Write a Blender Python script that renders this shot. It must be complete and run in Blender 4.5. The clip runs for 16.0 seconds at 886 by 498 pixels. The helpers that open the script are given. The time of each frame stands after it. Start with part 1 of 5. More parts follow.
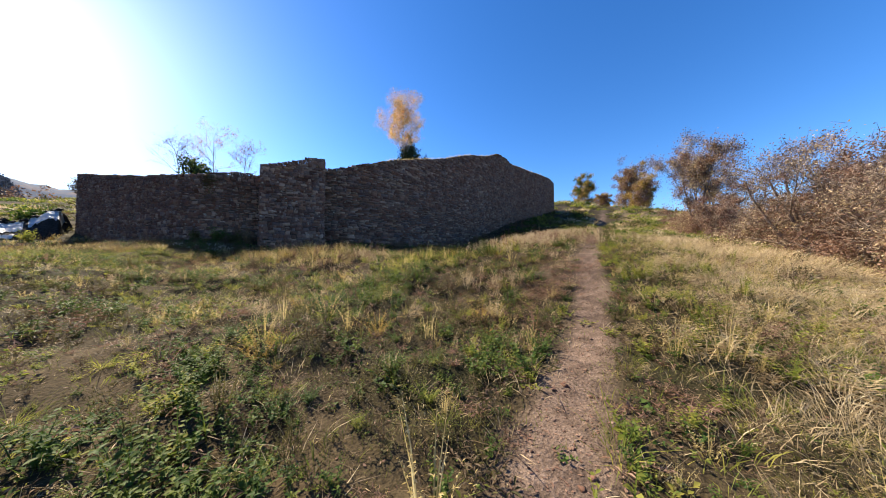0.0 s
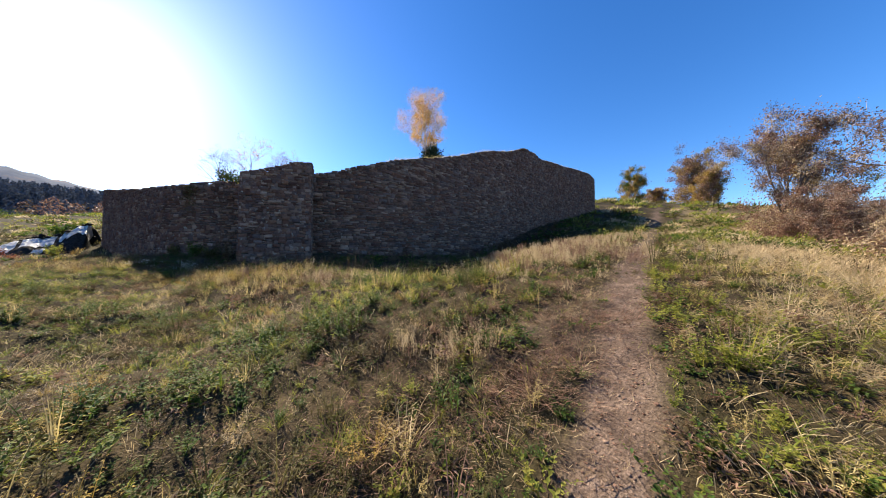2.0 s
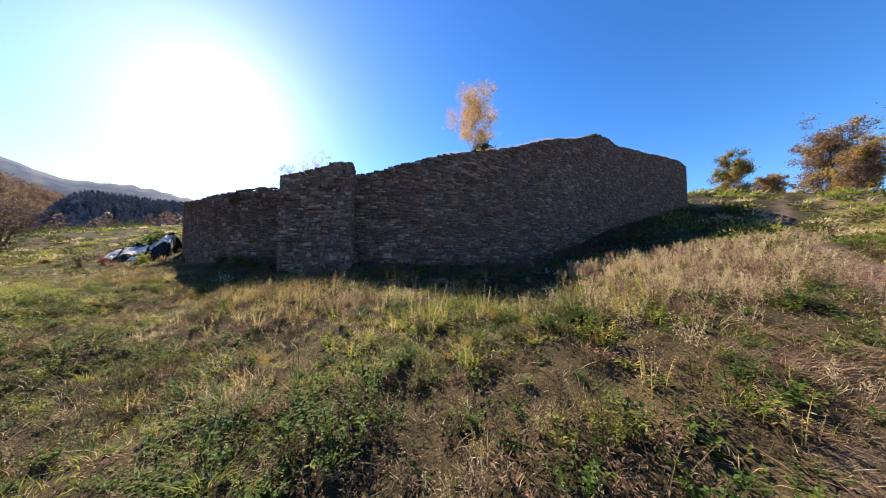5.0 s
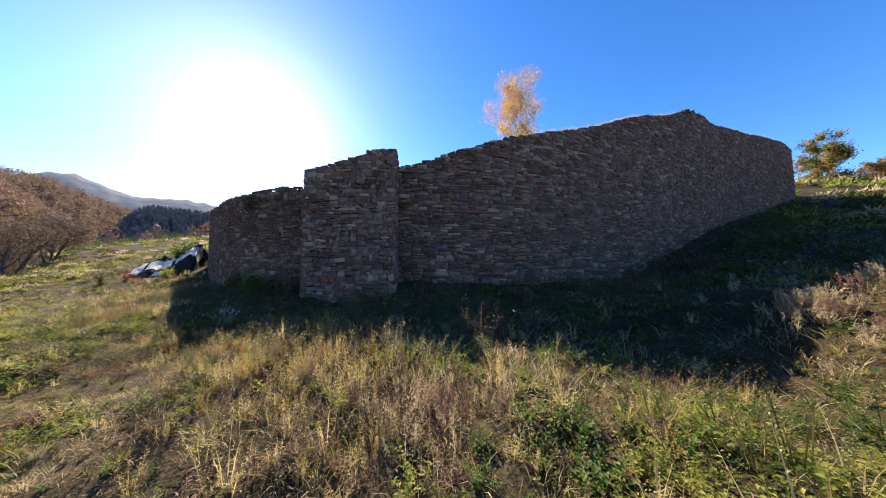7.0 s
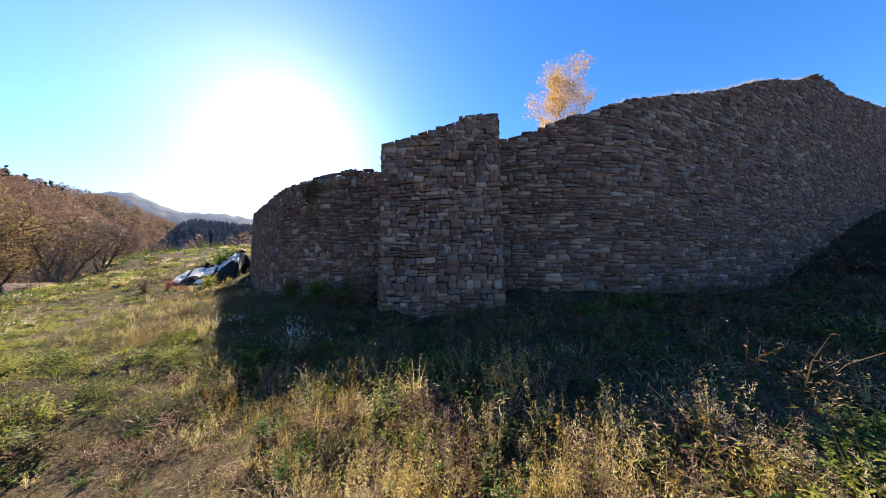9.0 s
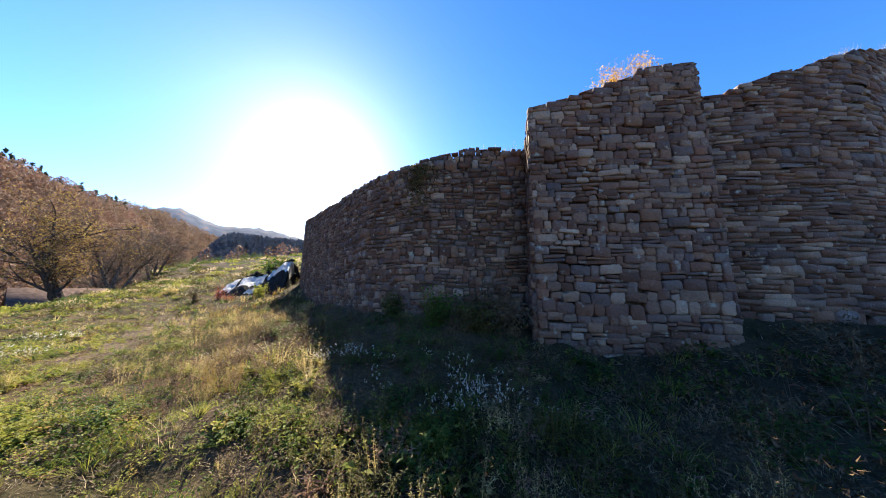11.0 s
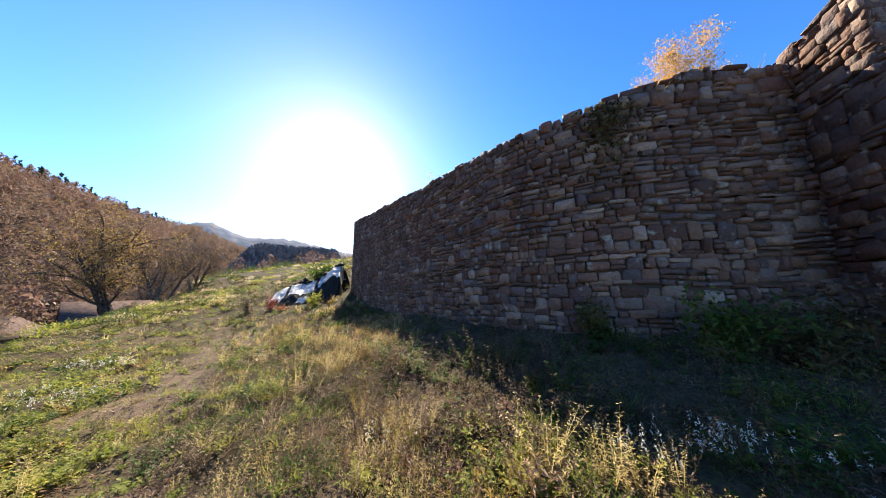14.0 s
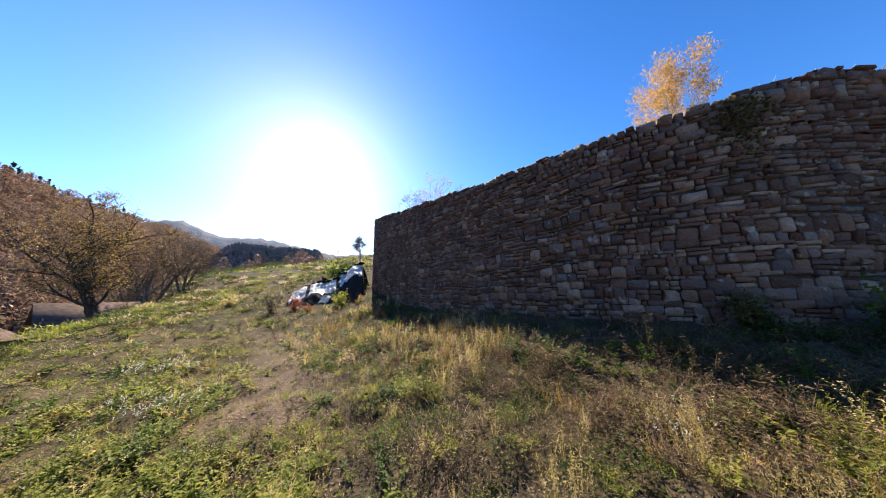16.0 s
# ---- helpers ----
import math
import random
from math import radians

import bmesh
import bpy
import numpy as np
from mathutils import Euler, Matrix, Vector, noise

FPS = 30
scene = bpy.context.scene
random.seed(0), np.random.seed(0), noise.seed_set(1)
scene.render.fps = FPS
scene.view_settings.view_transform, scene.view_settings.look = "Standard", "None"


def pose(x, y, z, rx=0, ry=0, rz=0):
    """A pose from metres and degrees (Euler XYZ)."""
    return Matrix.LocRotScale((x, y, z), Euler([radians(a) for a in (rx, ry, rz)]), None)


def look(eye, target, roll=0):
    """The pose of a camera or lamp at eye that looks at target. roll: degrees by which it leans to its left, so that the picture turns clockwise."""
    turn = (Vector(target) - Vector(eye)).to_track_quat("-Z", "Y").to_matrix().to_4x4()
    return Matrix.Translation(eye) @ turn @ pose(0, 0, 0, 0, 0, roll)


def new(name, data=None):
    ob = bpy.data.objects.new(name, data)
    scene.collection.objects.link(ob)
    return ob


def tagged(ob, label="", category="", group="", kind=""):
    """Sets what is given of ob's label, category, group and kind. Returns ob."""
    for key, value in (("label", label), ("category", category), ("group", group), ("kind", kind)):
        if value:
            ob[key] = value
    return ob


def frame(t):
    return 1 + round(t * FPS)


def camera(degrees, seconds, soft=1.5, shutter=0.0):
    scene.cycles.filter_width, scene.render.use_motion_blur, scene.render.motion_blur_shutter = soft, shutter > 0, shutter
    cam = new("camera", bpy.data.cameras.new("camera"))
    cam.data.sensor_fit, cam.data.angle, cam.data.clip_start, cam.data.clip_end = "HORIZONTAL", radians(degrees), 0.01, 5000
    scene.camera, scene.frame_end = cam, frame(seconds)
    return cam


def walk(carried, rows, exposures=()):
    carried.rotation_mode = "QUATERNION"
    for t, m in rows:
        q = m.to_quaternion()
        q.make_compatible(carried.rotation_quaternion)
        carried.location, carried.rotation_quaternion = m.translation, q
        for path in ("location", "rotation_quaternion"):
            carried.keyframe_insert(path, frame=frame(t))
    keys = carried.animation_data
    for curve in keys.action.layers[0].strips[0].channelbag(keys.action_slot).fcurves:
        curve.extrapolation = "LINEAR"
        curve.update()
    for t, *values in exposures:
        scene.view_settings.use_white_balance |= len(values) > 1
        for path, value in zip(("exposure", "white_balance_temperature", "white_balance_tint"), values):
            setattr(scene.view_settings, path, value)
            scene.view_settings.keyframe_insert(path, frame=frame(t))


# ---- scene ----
PATH = [
    (0, (3.402, -16.359, 1.169), (4.600, -14.758, 1.225), -0.03),
    (0.5, (4.200, -15.926, 1.385), (5.342, -14.285, 1.444), 0.16),
    (1, (5.160, -15.709, 1.533), (6.242, -14.029, 1.596), 0.02),
    (1.5, (6.172, -15.290, 1.755), (7.195, -13.573, 1.822), -0.01),
    (2, (6.996, -15.082, 1.926), (7.958, -13.330, 1.998), -0.21),
    (2.5, (7.696, -14.467, 2.218), (8.599, -12.684, 2.284), 0.10),
    (3, (8.034, -13.681, 2.366), (8.872, -11.867, 2.438), 0.11),
    (3.5, (8.026, -13.694, 2.325), (8.807, -11.855, 2.402), 0.26),
    (6, (7.898, -10.347, 2.629), (8.400, -8.414, 2.735), -0.28),
    (6.5, (7.629, -9.135, 2.962), (8.086, -7.192, 3.080), -0.37),
    (7, (7.130, -7.865, 3.029), (7.550, -5.914, 3.156), -0.46),
    (7.5, (6.485, -7.098, 3.095), (6.866, -5.140, 3.244), -0.43),
    (8, (5.789, -6.405, 3.120), (6.132, -4.442, 3.286), -0.53),
    (8.5, (5.096, -5.564, 3.139), (5.401, -3.596, 3.325), -0.55),
    (9, (4.610, -4.560, 2.872), (4.877, -2.587, 3.065), -0.69),
    (11.5, (0.901, -1.168, 2.793), (0.971, 0.802, 3.129), 0.98),
    (12, (0.452, -0.483, 2.770), (0.484, 1.487, 3.112), 0.80),
    (12.5, (0.000, 0.000, 2.800), (-0.008, 1.968, 3.159), 0.90),
    (13, (-0.532, 0.370, 2.781), (-0.588, 2.335, 3.148), 0.79),
    (13.5, (-1.042, 0.457, 2.848), (-1.096, 2.422, 3.217), 0.36),
    (14, (-1.649, 0.625, 2.849), (-1.667, 2.595, 3.193), -0.56),
    (14.5, (-2.166, 0.791, 2.847), (-2.154, 2.759, 3.201), -0.41),
    (15, (-2.719, 1.103, 2.656), (-2.672, 3.066, 3.035), 0.25),
    (15.5, (-3.467, 1.010, 2.697), (-3.386, 2.972, 3.072), -0.18),
    (16, (-4.352, 0.935, 2.699), (-4.246, 2.900, 3.058), -0.64),
]
cam = camera(119.94, 16.0, soft=1.0)
walk(cam, [(t, look(eye, aim, roll)) for t, eye, aim, roll in PATH], exposures=[(0, 1.47, 6450, 10), (3.5, 1.45, 6450, 10), (6, 1.6, 6450, 10), (9, 1.85, 6450, 10), (12.5, 1.97, 6450, 10), (14.5, 1.86, 6450, 10), (16, 1.66, 6450, 10)])

# ---- light ----
GLOW_AZ, GLOW_EL = 24.5, 26.5        # the glow in the sky: degrees to the left of +y, degrees up
SUN_AZ, SUN_EL = 13.0, 45.5           # the way the shadows give
world = bpy.data.worlds.new("sky")
scene.world = world
world.use_nodes = True
wn = world.node_tree.nodes
sky = wn.new("ShaderNodeTexSky")
sky.sky_type, sky.sun_disc = "NISHITA", False
sky.sun_elevation, sky.sun_rotation = radians(GLOW_EL), radians(-GLOW_AZ)
sky.altitude, sky.air_density, sky.dust_density, sky.ozone_density = 500, 1.0, 0.36, 4.0
wn["Background"].inputs[1].default_value = 0.097
vivid = wn.new("ShaderNodeHueSaturation")
vivid.inputs["Saturation"].default_value = 1.24
vivid.inputs["Hue"].default_value = 0.508
world.node_tree.links.new(sky.outputs[0], vivid.inputs["Color"])
world.node_tree.links.new(vivid.outputs[0], wn["Background"].inputs[0])
sun = new("sun", bpy.data.lights.new("sun", "SUN"))
sun.data.energy, sun.data.angle, sun.data.color = 5.0, radians(0.55), (1.0, 0.86, 0.64)
TO_SUN = Vector((-math.sin(radians(SUN_AZ)) * math.cos(radians(SUN_EL)), math.cos(radians(SUN_AZ)) * math.cos(radians(SUN_EL)), math.sin(radians(SUN_EL))))
sun.matrix_world = look((0, 0, 60), Vector((0, 0, 60)) - TO_SUN)

# ---- small tools ----


def mesh_np(name, verts, faces):
    """A mesh from vertex rows and face rows that all have the same number of corners."""
    verts, faces = np.asarray(verts, np.float32), np.asarray(faces, np.int32)
    me = bpy.data.meshes.new(name)
    n, k = faces.shape
    me.vertices.add(len(verts)), me.loops.add(n * k), me.polygons.add(n)
    me.vertices.foreach_set("co", verts.ravel())
    me.loops.foreach_set("vertex_index", faces.ravel())
    me.polygons.foreach_set("loop_start", np.arange(0, n * k, k, dtype=np.int32))
    me.update(calc_edges=True)
    return me


def put(name, me, material, parent=None, label="", category="", kind="", smooth=False):
    ob = new(name, me)
    me.materials.append(material)
    if smooth:
        me.polygons.foreach_set("use_smooth", np.ones(len(me.polygons), bool))
    if parent:
        ob.parent = parent
    return tagged(ob, label, category, "", kind)


def empty(name, place, label, category, group=""):
    ob = new(name)
    ob.location, ob.empty_display_size = place, 0.2
    return tagged(ob, label, category, group)


def ss(a, b, x):
    k = np.clip((x - a) / (b - a), 0, 1)
    return k * k * (3 - 2 * k)


def wave(x, y, f, s=0.0):
    """Cheap smooth waviness between -1 and 1."""
    return (np.sin(x * f + s) * np.cos(y * f * 1.13 - s * 1.7) + np.sin((x + y) * f * 1.71 + s * 2.3) * np.cos((x - y) * f * 1.37 + s)) * 0.5


# ---- materials ----
def material(name, roughness=0.85, specular=0.3):
    m = bpy.data.materials.new(name)
    m.use_nodes = True
    b = m.node_tree.nodes["Principled BSDF"]
    b.inputs["Roughness"].default_value, b.inputs["Specular IOR Level"].default_value = roughness, specular
    return m, m.node_tree.nodes, m.node_tree.links, b


def ramp(nodes, stops):
    r = nodes.new("ShaderNodeValToRGB")
    e = r.color_ramp.elements
    while len(e) < len(stops):
        e.new(0.5)
    for el, (p, c) in zip(e, stops):
        el.position, el.color = p, (*c, 1)
    return r


def noise_tex(nodes, links, scale, detail=4.0, coords=None):
    n = nodes.new("ShaderNodeTexNoise")
    n.inputs["Scale"].default_value, n.inputs["Detail"].default_value = scale, detail
    if coords:
        links.new(coords, n.inputs["Vector"])
    return n


def mix(nodes, links, a, b, fac, kind="MIX"):
    m = nodes.new("ShaderNodeMix")
    m.data_type, m.blend_type = "RGBA", kind
    for sock, v in ((m.inputs[0], fac), (m.inputs[6], a), (m.inputs[7], b)):
        if isinstance(v, bpy.types.NodeSocket):
            links.new(v, sock)
        else:
            sock.default_value = v if isinstance(v, float) else (*v, 1)
    return m.outputs[2]


def bump(nodes, links, b, height, strength, distance):
    n = nodes.new("ShaderNodeBump")
    n.inputs["Strength"].default_value, n.inputs["Distance"].default_value = strength, distance
    links.new(height, n.inputs["Height"])
    links.new(n.outputs[0], b.inputs["Normal"])


def pieces_random(nodes, links):
    """A random number for each loose piece, whether an object of its own or one of many in a mesh."""
    o, g = nodes.new("ShaderNodeObjectInfo"), nodes.new("ShaderNodeNewGeometry")
    a = nodes.new("ShaderNodeMath")
    a.operation = "ADD"
    links.new(o.outputs["Random"], a.inputs[0]), links.new(g.outputs["Random Per Island"], a.inputs[1])
    f = nodes.new("ShaderNodeMath")
    f.operation = "FRACT"
    links.new(a.outputs[0], f.inputs[0])
    return f.outputs[0], g.outputs["Position"]


def stone_material(name, stops):
    m, n, l, b = material(name, 0.88, 0.25)
    rnd, pos = pieces_random(n, l)
    base = ramp(n, stops)
    l.new(rnd, base.inputs[0])
    big, fine, lichen = noise_tex(n, l, 1.3, 3, pos), noise_tex(n, l, 22, 6, pos), noise_tex(n, l, 5.5, 5, pos)
    shade = ramp(n, [(0.3, (0.62, 0.6, 0.6)), (0.7, (1.15, 1.12, 1.08))])
    l.new(big.outputs[0], shade.inputs[0])
    c = mix(n, l, base.outputs[0], shade.outputs[0], 0.8, "MULTIPLY")
    grain = ramp(n, [(0.3, (0.72, 0.72, 0.74)), (0.72, (1.2, 1.18, 1.15))])
    l.new(fine.outputs[0], grain.inputs[0])
    c = mix(n, l, c, grain.outputs[0], 0.7, "MULTIPLY")
    spot = ramp(n, [(0.62, (0, 0, 0)), (0.74, (1, 1, 1))])
    l.new(lichen.outputs[0], spot.inputs[0])
    c = mix(n, l, c, (0.30, 0.29, 0.24), spot.outputs[0])
    l.new(c, b.inputs["Base Color"])
    rough_ = noise_tex(n, l, 9, 5, pos)
    both_ = n.new("ShaderNodeMath")
    both_.operation = "MULTIPLY_ADD"
    l.new(rough_.outputs[0], both_.inputs[0])
    both_.inputs[1].default_value = 2.0
    l.new(fine.outputs[0], both_.inputs[2])
    bump(n, l, b, both_.outputs[0], 0.75, 0.025)
    return m


STONE = stone_material("rubble_stone", [(0, (0.095, 0.05, 0.035)), (0.25, (0.178, 0.096, 0.067)), (0.45, (0.112, 0.082, 0.076)), (0.62, (0.22, 0.126, 0.082)), (0.78, (0.171, 0.133, 0.121)), (0.9, (0.236, 0.156, 0.11)), (1, (0.345, 0.257, 0.2))])
m, n, l, b = material("lime_mortar", 0.95, 0.1)
pos = n.new("ShaderNodeNewGeometry").outputs["Position"]
t1, t2 = noise_tex(n, l, 3, 5, pos), noise_tex(n, l, 40, 5, pos)
r1 = ramp(n, [(0.3, (0.05, 0.04, 0.034)), (0.7, (0.11, 0.09, 0.075))])
l.new(t1.outputs[0], r1.inputs[0])
l.new(r1.outputs[0], b.inputs["Base Color"])
bump(n, l, b, t2.outputs[0], 0.8, 0.03)
MORTAR = m


def plant_material(name, stops, translucent=0.35, patch=0.52, rough=0.6, specular=0.2):
    """Leaves and blades: one tone a piece, drifting over the ground, lit through from behind."""
    m, n, l, b = material(name, rough, specular)
    rnd, pos = pieces_random(n, l)
    drift = noise_tex(n, l, 2.3, 3, pos)
    mx = n.new("ShaderNodeMath")
    mx.operation, mx.use_clamp = "MULTIPLY_ADD", True
    l.new(drift.outputs[0], mx.inputs[0])
    mx.inputs[1].default_value = patch * 3
    ad = n.new("ShaderNodeMath")
    ad.operation = "MULTIPLY_ADD"
    l.new(rnd, ad.inputs[0])
    ad.inputs[1].default_value, ad.inputs[2].default_value = 1 - patch, -patch * 1.0
    l.new(ad.outputs[0], mx.inputs[2])
    base = ramp(n, stops)
    l.new(mx.outputs[0], base.inputs[0])
    l.new(base.outputs[0], b.inputs["Base Color"])
    tr = n.new("ShaderNodeBsdfTranslucent")
    l.new(base.outputs[0], tr.inputs[0])
    ms = n.new("ShaderNodeMixShader")
    ms.inputs[0].default_value = translucent
    l.new(b.outputs[0], ms.inputs[1]), l.new(tr.outputs[0], ms.inputs[2])
    l.new(ms.outputs[0], n["Material Output"].inputs[0])
    return m


GREEN = plant_material("green_leaves", [(0, (0.0235, 0.0547, 0.0109)), (0.4, (0.0469, 0.09, 0.0156)), (0.75, (0.102, 0.133, 0.0196)), (1, (0.203, 0.188, 0.0351))], 0.42)
OLIVE = plant_material("olive_leaves", [(0, (0.0337, 0.0359, 0.0105)), (0.5, (0.0785, 0.0711, 0.0224)), (1, (0.165, 0.139, 0.0524))], 0.38)
LIME = plant_material("green_grass", [(0, (0.0855, 0.133, 0.019)), (0.5, (0.199, 0.218, 0.038)), (1, (0.42, 0.37, 0.085))], 0.55)
STRAW = plant_material("dry_grass", [(0, (0.27, 0.2, 0.12)), (0.5, (0.48, 0.375, 0.225)), (1, (0.7, 0.59, 0.4))], 0.45)
GOLD = plant_material("yellowing_weeds", [(0, (0.22, 0.17, 0.06)), (0.5, (0.46, 0.36, 0.15)), (1, (0.7, 0.58, 0.32))], 0.5)
BROWN = plant_material("withered_stems", [(0, (0.059, 0.0394, 0.023)), (0.5, (0.111, 0.0754, 0.0426)), (1, (0.184, 0.125, 0.0722))], 0.2)
RUST = plant_material("rusty_leaves", [(0, (0.13, 0.072, 0.052)), (0.5, (0.225, 0.132, 0.094)), (1, (0.34, 0.228, 0.165))], 0.3)
HILL = plant_material("hill_leaves", [(0, (0.13, 0.082, 0.058)), (0.5, (0.225, 0.152, 0.105)), (1, (0.35, 0.255, 0.175))], 0.3, specular=0.05)
ORANGE = plant_material("orange_leaves", [(0, (0.46, 0.22, 0.035)), (0.5, (0.62, 0.34, 0.06)), (1, (0.68, 0.46, 0.13))], 0.5)
OCHRE = plant_material("ochre_leaves", [(0, (0.22, 0.15, 0.04)), (0.5, (0.36, 0.24, 0.06)), (1, (0.45, 0.33, 0.1))], 0.35)
# blue-grey distance haze is mixed into the colour of these far conifers
HAZED_FIR = plant_material("hazed_far_firs", [(0, (0.08, 0.096, 0.125)), (0.6, (0.1, 0.118, 0.15)), (1, (0.135, 0.142, 0.16))], 0.15, rough=0.95, specular=0.0)
PINE = plant_material("far_pines", [(0, (0.02, 0.035, 0.018)), (0.6, (0.04, 0.055, 0.03)), (1, (0.07, 0.08, 0.05))], 0.15)
DARK = plant_material("evergreen_needles", [(0, (0.012, 0.028, 0.012)), (0.6, (0.025, 0.045, 0.018)), (1, (0.045, 0.065, 0.025))], 0.15)
RED = plant_material("scarlet_leaves", [(0, (0.22, 0.05, 0.03)), (0.5, (0.36, 0.1, 0.06)), (1, (0.42, 0.2, 0.1))], 0.3)
WHITE = plant_material("white_seed_heads", [(0, (0.6, 0.58, 0.5)), (1, (0.8, 0.78, 0.72))], 0.4)


def bark_material(name, dark, pale):
    m, n, l, b = material(name, 0.9, 0.2)
    g = n.new("ShaderNodeNewGeometry").outputs["Position"]
    a, c = noise_tex(n, l, 6, 5, g), noise_tex(n, l, 45, 4, g)
    r = ramp(n, [(0.35, dark), (0.62, pale)])
    l.new(a.outputs[0], r.inputs[0])
    l.new(r.outputs[0], b.inputs["Base Color"])
    bump(n, l, b, c.outputs[0], 0.6, 0.02)
    return m


DARKBARK = bark_material("dark_bark", (0.03, 0.022, 0.018), (0.085, 0.065, 0.055))
BARK = bark_material("grey_bark", (0.06, 0.045, 0.035), (0.17, 0.14, 0.115))
TWIG = bark_material("pale_twigs", (0.13, 0.095, 0.07), (0.27, 0.21, 0.165))
BIRCH = bark_material("birch_bark", (0.35, 0.32, 0.29), (0.72, 0.7, 0.66))

# ---- ground ----
MOUNDS = [
    (5, -14, 7, -0.28),
    (14, -8, 7, 0.28),
    (24, 0, 9, -0.49),
    (9, -3, 6, -1.46),
    (0, 2, 6, -0.27),
    (-6, 12, 8, -2.38),
    (-12, 0, 9, 0.35),
    (20, 8, 8, -4),
    (38, 12, 12, -2.33),
    (60, 15, 16, -0.51),
    (30, 30, 16, -0.44),
    (60, -15, 18, -5.31),
    (100, 30, 30, -1.2),
    (-25, 25, 12, -1.47),
    (0, 40, 20, -1.55),
    (30, -30, 16, -1.63),
    (-15, -18, 14, -0.02),
    (0, 1.6, 2.2, -0.14),
    (-3.5, 2.4, 2.2, -0.22),
    (-5.8, 4.6, 2.4, -0.12),
    (4.5, -2.5, 2.2, 0.23),
    (8.5, -4.5, 2.4, 0.11),
    (5.5, 2.6, 2, -0.33),
    (3.5, -6, 2.5, -0.95),
    (7.5, -8, 2.2, -0.12),
    (10.5, -11, 2.2, -0.13),
    (7.5, -12.5, 2, -0.61),
    (12, -8, 2.5, 0.21),
    (1.5, -1, 2, -0.67),
    (9.5, 1, 2.2, -0.24),
    (13.6, -4.2, 2.2, -1.0),
    (7.2, -3.8, 1.7, 0.22),
]


def near_ground(x, y):
    z = 3.0932 + 0.1676 * 80 * np.tanh(x / 80) + 0.2427 * 80 * np.tanh(y / 80)
    for a, b_, s, k in MOUNDS:
        z = z + k * np.exp(-((x - a) ** 2 + (y - b_) ** 2) / (2 * s * s))
    return z


def ridge(az, az0, width, high, skew=0.0):
    d = (az - az0) / width
    return high * np.exp(-d * d)


TRAIL = np.array([(-6, -19.5), (5, -15.3), (8.8, -14.05), (13, -12.15), (17.5, -10.35), (30, -5.6), (51, 2.4), (70, 9)])
TRACK = np.array([(3.2, -3.2), (1.1, -0.8), (-0.4, 1.2), (-2.6, 2.5), (-4.8, 3.4), (-6.4, 4.3), (-8.2, 7.0), (-10.1, 10.5), (-15.6, 15.6), (-31, 34)])

GRAVEL = np.array([(-6.5, 5.3), (-7.2, 6.5), (-8.2, 8.2), (-9.8, 10.8)])


def line_gap(line, x, y):
    best = np.full(np.shape(x), 1e9)
    for (x0, y0), (x1, y1) in zip(line[:-1], line[1:]):
        dx, dy = x1 - x0, y1 - y0
        t = np.clip(((x - x0) * dx + (y - y0) * dy) / (dx * dx + dy * dy), 0, 1)
        best = np.minimum(best, np.hypot(x - x0 - t * dx, y - y0 - t * dy))
    return best


def bare(x, y):
    """Trodden earth: 1 on a path, 0 in the meadow."""
    d = line_gap(TRAIL, x, y) + 0.12 * wave(x, y, 1.7, 1.0)
    a = 1 - ss(0.22, 0.55, d)
    e = line_gap(TRACK, x, y) + 0.15 * wave(x, y, 2.1, 4.0)
    b_ = (1 - ss(0.15, 0.6, e)) * 0.18
    g = 0.58 * (1 - ss(0.35, 1.2, line_gap(GRAVEL, x, y) + 0.35 * wave(x, y, 1.6)))
    h = 0.5 * (1 - ss(0.4, 1.4, np.hypot(((x - 11.4) + 0.45 * (y + 12.0)) * 0.55, y + 12.0 - 0.3 * (x - 11.4)) + 0.45 * wave(x, y, 1.9, 2.0)))
    return np.clip(np.maximum.reduce([a, b_, g, h]), 0, 1)


